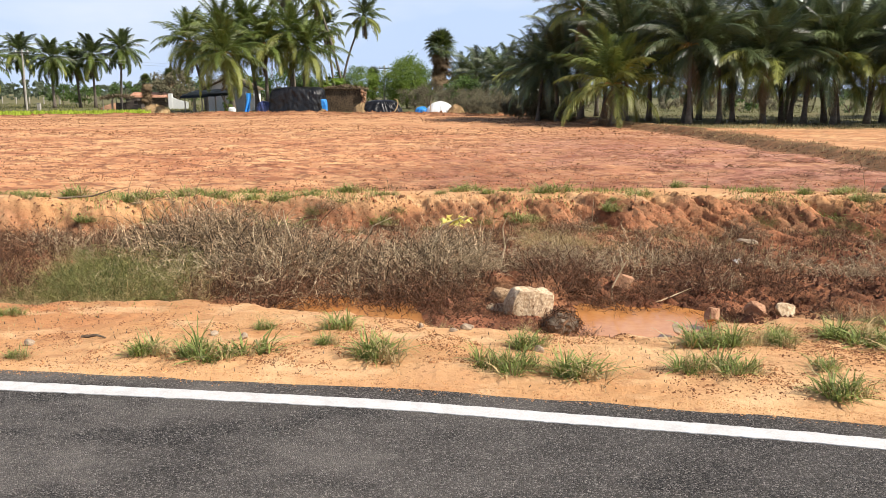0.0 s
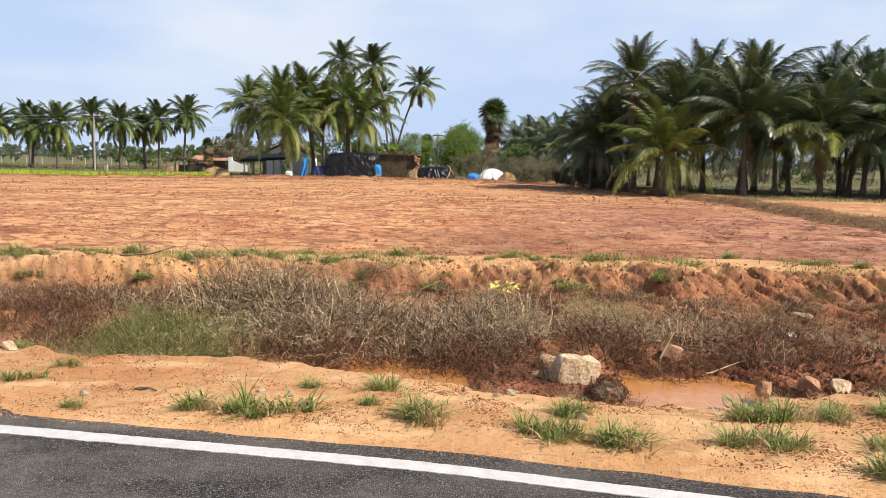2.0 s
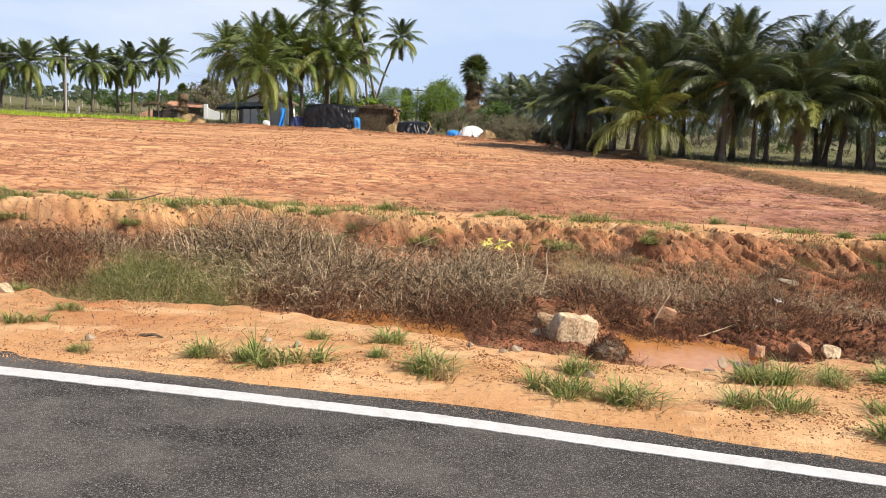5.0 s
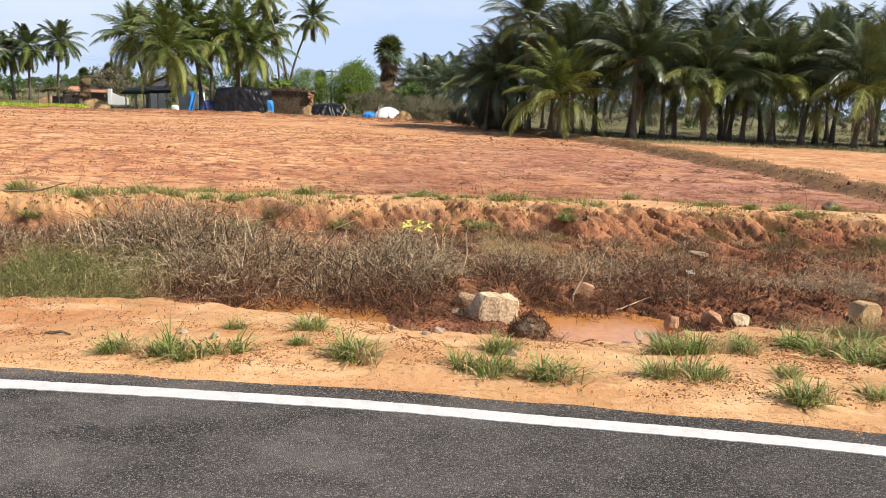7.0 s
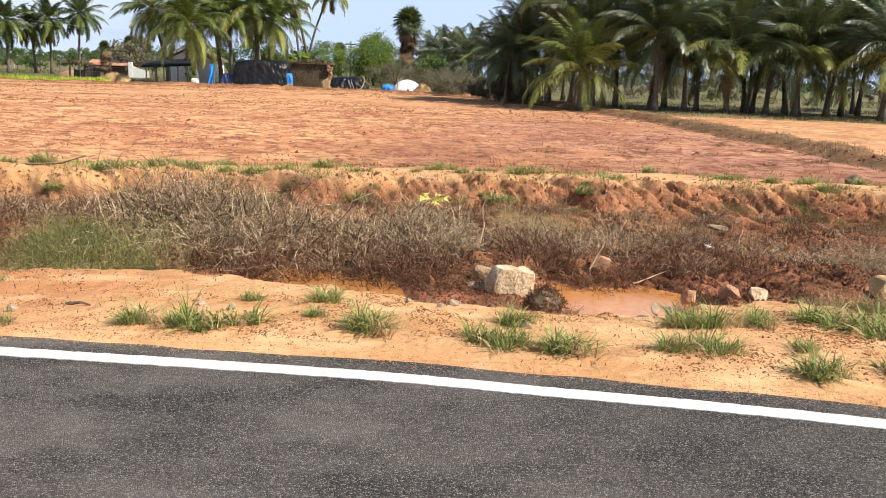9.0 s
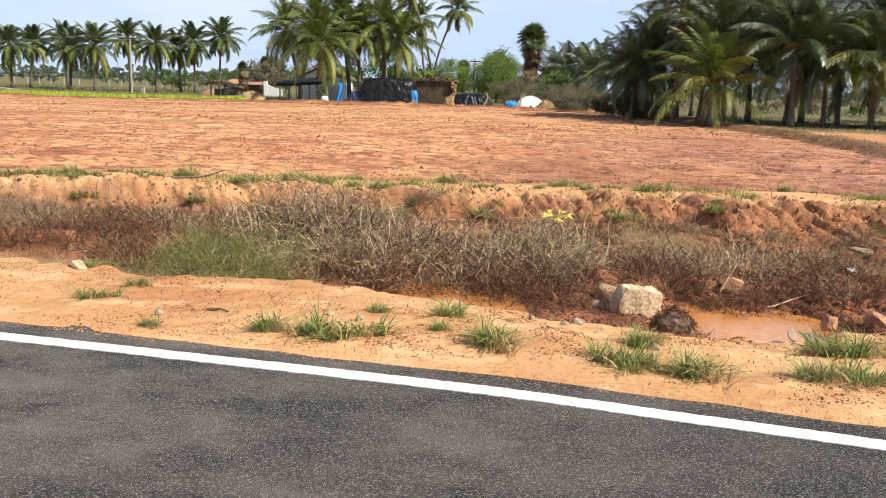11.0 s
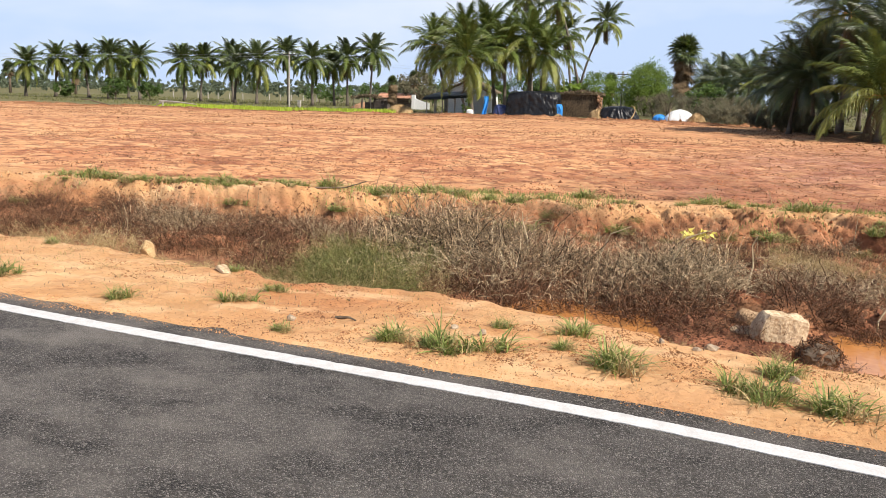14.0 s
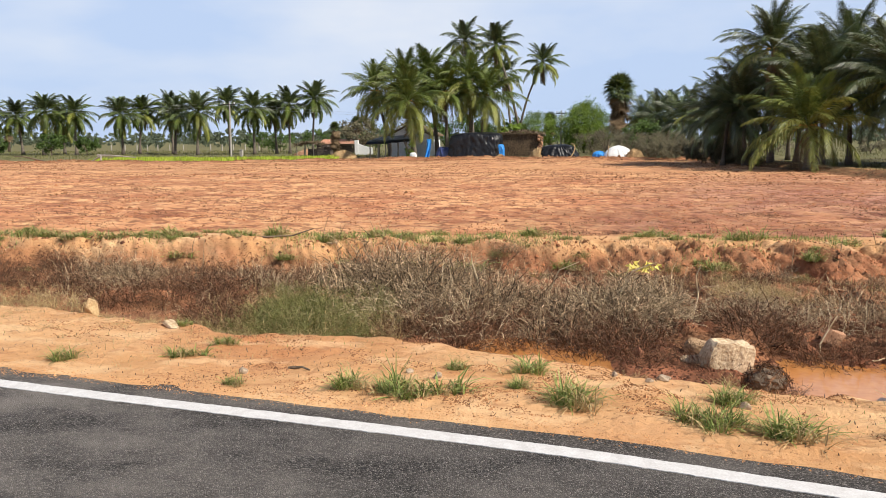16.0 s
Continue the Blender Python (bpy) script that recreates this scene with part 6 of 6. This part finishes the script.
def dark_weed_patch(x, y, sc, i):
    bush("red", x, y, sc, i, 0.30)


for i, (x, y, sc) in enumerate(((2.3, 16.8, 0.9), (4.5, 17.0, 1.0), (5.0, 16.2, 0.8), (-1.2, 13.2, 0.9), (-0.5, 13.3, 0.8), (-0.1, 13.1, 0.6), (4.9, 18.5, 0.8), (7.8, 20.5, 1.0), (2.6, 16.9, 0.7), (8.3, 17, 1.0), (6.2, 17.6, 0.9), (7.0, 16.0, 0.8), (3.1, 14.9, 0.7), (5.9, 15.1, 0.8), (8.0, 18.8, 0.9), (1.0, 15.5, 0.6), (6.6, 14.6, 0.6), (-6.5, 14.5, 0.7), (-9.5, 15.0, 0.7))):
    dark_weed_patch(x, y, sc, i)


def leaf_pile():
    ob = thing("yellow_leaves", pose(0.02, 9.5, gz(0.02, 9.5) + 0.05), "wilted bright yellow leaves on dead brush", "leaves")
    r = random.Random(3)
    for i in range(18):
        s = Soup()
        l, w = r.uniform(0.08, 0.17), r.uniform(0.025, 0.045)
        s.poly(Vector((0, 0, 0)), Vector((l * 0.4, w, 0.03)), Vector((l, 0, -0.02)), Vector((l * 0.4, -w, 0.03)))
        part("leaf", s.mesh("leaf", YELLOW_LEAF), ob, pose(r.uniform(-0.2, 0.2), r.uniform(-0.1, 0.1), 0.10 + r.uniform(-0.04, 0.05), r.uniform(-30, 30), r.uniform(-30, 20), r.uniform(0, 360)))


leaf_pile()


def scrap(x, y, w, seed, label, up=0.05, mat=PLASTIC_W):
    """A crumpled scrap of plastic."""
    n = 7
    v = [(w * (i / n - 0.5), w * 0.5 * (j / n - 0.5), up * 0.6 + 0.03 * noise.noise((i * 0.9, j * 0.9, seed)) + 0.02) for j in range(n + 1) for i in range(n + 1)]
    f = [(j * (n + 1) + i, j * (n + 1) + i + 1, (j + 1) * (n + 1) + i + 1, (j + 1) * (n + 1) + i) for j in range(n) for i in range(n)]
    ob = new("plastic_scrap", mesh_of("plastic_scrap", v, f, mat))
    ob.matrix_basis = pose(x, y, gz(x, y) + 0.0, 0, 0, seed * 40)
    tagged(ob, label, "litter", "plastic litter")


scrap(2.55, 8.5, 0.17, 1, "crumpled white plastic scrap in the ditch", 0.12)
scrap(3.0, 8.55, 0.15, 2, "crumpled white plastic scrap in the ditch", 0.1)
scrap(0.75, 9.3, 0.25, 3, "crumpled grey plastic scrap on dead brush", 0.08, STONE_GREY)
scrap(1.1, 9.4, 0.28, 5, "crumpled grey plastic scrap on dead brush", 0.08, STONE_GREY)
scrap(-3.0, 8.75, 0.18, 6, "pale scrap lying on the ditch side", 0.18)


def stick(name, pts, r0, mat, label):
    s = Soup()
    s.tube([Vector(p) for p in pts], [r0 * (1 - 0.6 * i / (len(pts) - 1)) for i in range(len(pts))], 5)
    tagged(new(name, s.mesh(name, mat)), label, "twig", "loose twigs")


stick("twig", [(1.45, 7.2, -0.42), (1.44, 7.2, -0.22), (1.50, 7.22, -0.10), (1.56, 7.22, 0.02)], 0.010, TWIG_PALE, "bare pale twig standing in the puddle")
stick("twig", [(1.62, 7.05, WATER_Z + 0.01), (1.85, 7.1, WATER_Z + 0.03), (2.15, 7.25, -0.22)], 0.009, TWIG_PALE, "bare pale twig lying over the puddle")
stick("twig", [(-2.18, 4.94, gz(-2.18, 4.94)), (-2.08, 4.92, gz(-2.08, 4.92) + 0.02), (-2.02, 4.90, gz(-2.02, 4.90) + 0.01)], 0.012, BARK, "dark broken twig on the verge")
stick("twig", [(-5.1, 10.6, gz(-5.1, 10.6) + 0.02), (-4.7, 10.75, gz(-4.7, 10.75) + 0.06), (-4.4, 10.8, gz(-4.4, 10.8) + 0.16)], 0.016, BARK, "dark branch on the bank top")
for k in range(4):
    x, y = -1.6 + 0.7 * k, 8.1 + 0.25 * math.sin(k * 2)
    z = gz(x, y)
    stick("twig", [(x, y, z), (x + 0.05, y, z + 0.25), (x + 0.16 * math.sin(k), y - 0.05, z + 0.45), (x + 0.4 * math.sin(k), y - 0.1, z + 0.55)], 0.010, TWIG_PALE, "bare pale dead stem above the brush")


def root_clump(x, y, z, sc):
    """A matted clump of dark roots with earth in it."""
    ob = thing("root_clump", pose(x, y, z), "matted dark clump of roots and earth", "root clump")
    r = random.Random(6)
    bm = bmesh.new()
    bmesh.ops.create_icosphere(bm, subdivisions=3, radius=1.0)
    for v in bm.verts:
        v.co = v.co * (1 + 0.25 * noise.noise(v.co * 2.3) + 0.12 * noise.noise(v.co * 7))
        v.co = Vector((v.co.x * 0.15, v.co.y * 0.12, v.co.z * 0.10)) * sc
    me = bpy.data.meshes.new("earth")
    bm.to_mesh(me)
    bm.free()
    me.materials.append(BARK)
    part("earth", me, ob)
    s = Soup()
    for _ in range(260):
        a, b = r.uniform(0, 6.283), r.uniform(-0.3, 1.4)
        p = Vector((math.cos(a) * math.cos(b) * 0.15, math.sin(a) * math.cos(b) * 0.12, math.sin(b) * 0.10)) * sc
        d = Vector((r.gauss(0, 1), r.gauss(0, 1), r.gauss(-0.6, 0.6))).normalized() * 0.07 * sc
        s.strip([p - d, p + p.normalized() * 0.025, p + d - Vector((0, 0, 0.02))], Vector((r.gauss(0, 1), r.gauss(0, 1), r.gauss(0, 1))).normalized(), 0.007, 0.003)
    part("root_mat", s.mesh("root_mat", TWIG_RED), ob)


root_clump(0.78, 5.58, -0.08, 0.8)


# ---- dead branches, sprouts and bits on the verge ----
q = random.Random(91)
for k in range(12):
    x, y = q.uniform(-2.7, -1.7), q.uniform(8.0, 8.7)
    z = gz(x, y) + q.uniform(0.0, 0.12)
    a, h = q.uniform(-0.6, 0.6), q.uniform(0.12, 0.3)
    stick("twig", [(x, y, z), (x + 0.12 * math.sin(a * 3), y - 0.1, z + h), (x + 0.35 * math.sin(a * 4), y - 0.2, z + h * 1.2), (x + 0.6 * math.sin(a * 4), y - 0.28, z + h * 0.9)], q.uniform(0.004, 0.006), TWIG, "bleached grey dead branch in the brush")
for k in range(26):
    x, y = q.uniform(-7, 6), 0
    y = float(bank_top(x)) + q.uniform(-1.2, 0.9)
    z = gz(x, y) - 0.01
    h, d = q.uniform(0.18, 0.38), q.uniform(-0.08, 0.08)
    stick("twig", [(x, y, z), (x + d * 0.5, y, z + h * 0.5), (x + d * 1.5, y, z + h)], 0.006, TWIG, "thin dead stem standing on the bank")
scatter_blades("verge_straw", 5200, (-7.2, 3.2, 4.3, 6.4), 0.05, 0.004, STRAW, "sparse bleached straw on the sandy verge", "dry grass", 31, 1.5, lambda x, y, q: (y > line_y(x) + 0.4) & (y < verge_edge(x) + 0.1) & (value_noise(x, y, 1.1, 95) > 0.15 - 0.5 * (x < -2.4) * (y > 5.0)))
scatter_blades("verge_sprouts", 2600, (-7.2, 3.2, 4.4, 6.4), 0.030, 0.005, BLADE, "sparse green sprouts on the sandy verge", "grass", 32, 0.8, lambda x, y, q: (y > line_y(x) + 0.45) & (y < verge_edge(x) + 0.1) & (value_noise(x, y, 1.6, 96) > 0.35 - 0.35 * (x < -2.4)))
scatter_blades("verge_chaff", 5000, (-7.2, 4.2, 4.1, 6.2), 0.028, 0.007, BARK, "dark bits of leaf and twig on the verge", "litter", 33, 1.5, lambda x, y, q: (y > line_y(x) + 0.3) & (y < verge_edge(x) + 0.1) & (value_noise(x, y, 0.9, 97) > -0.3))
scatter_blades("shelf_straw", 12000, (-9, 8, 8.2, 10.4), 0.10, 0.006, STRAW, "bleached straw lying on the ditch shelf", "dry grass", 34, 1.2, lambda x, y, q: (y < bank_top(x) - 0.5) & (value_noise(x, y, 0.8, 98) > 0.12))
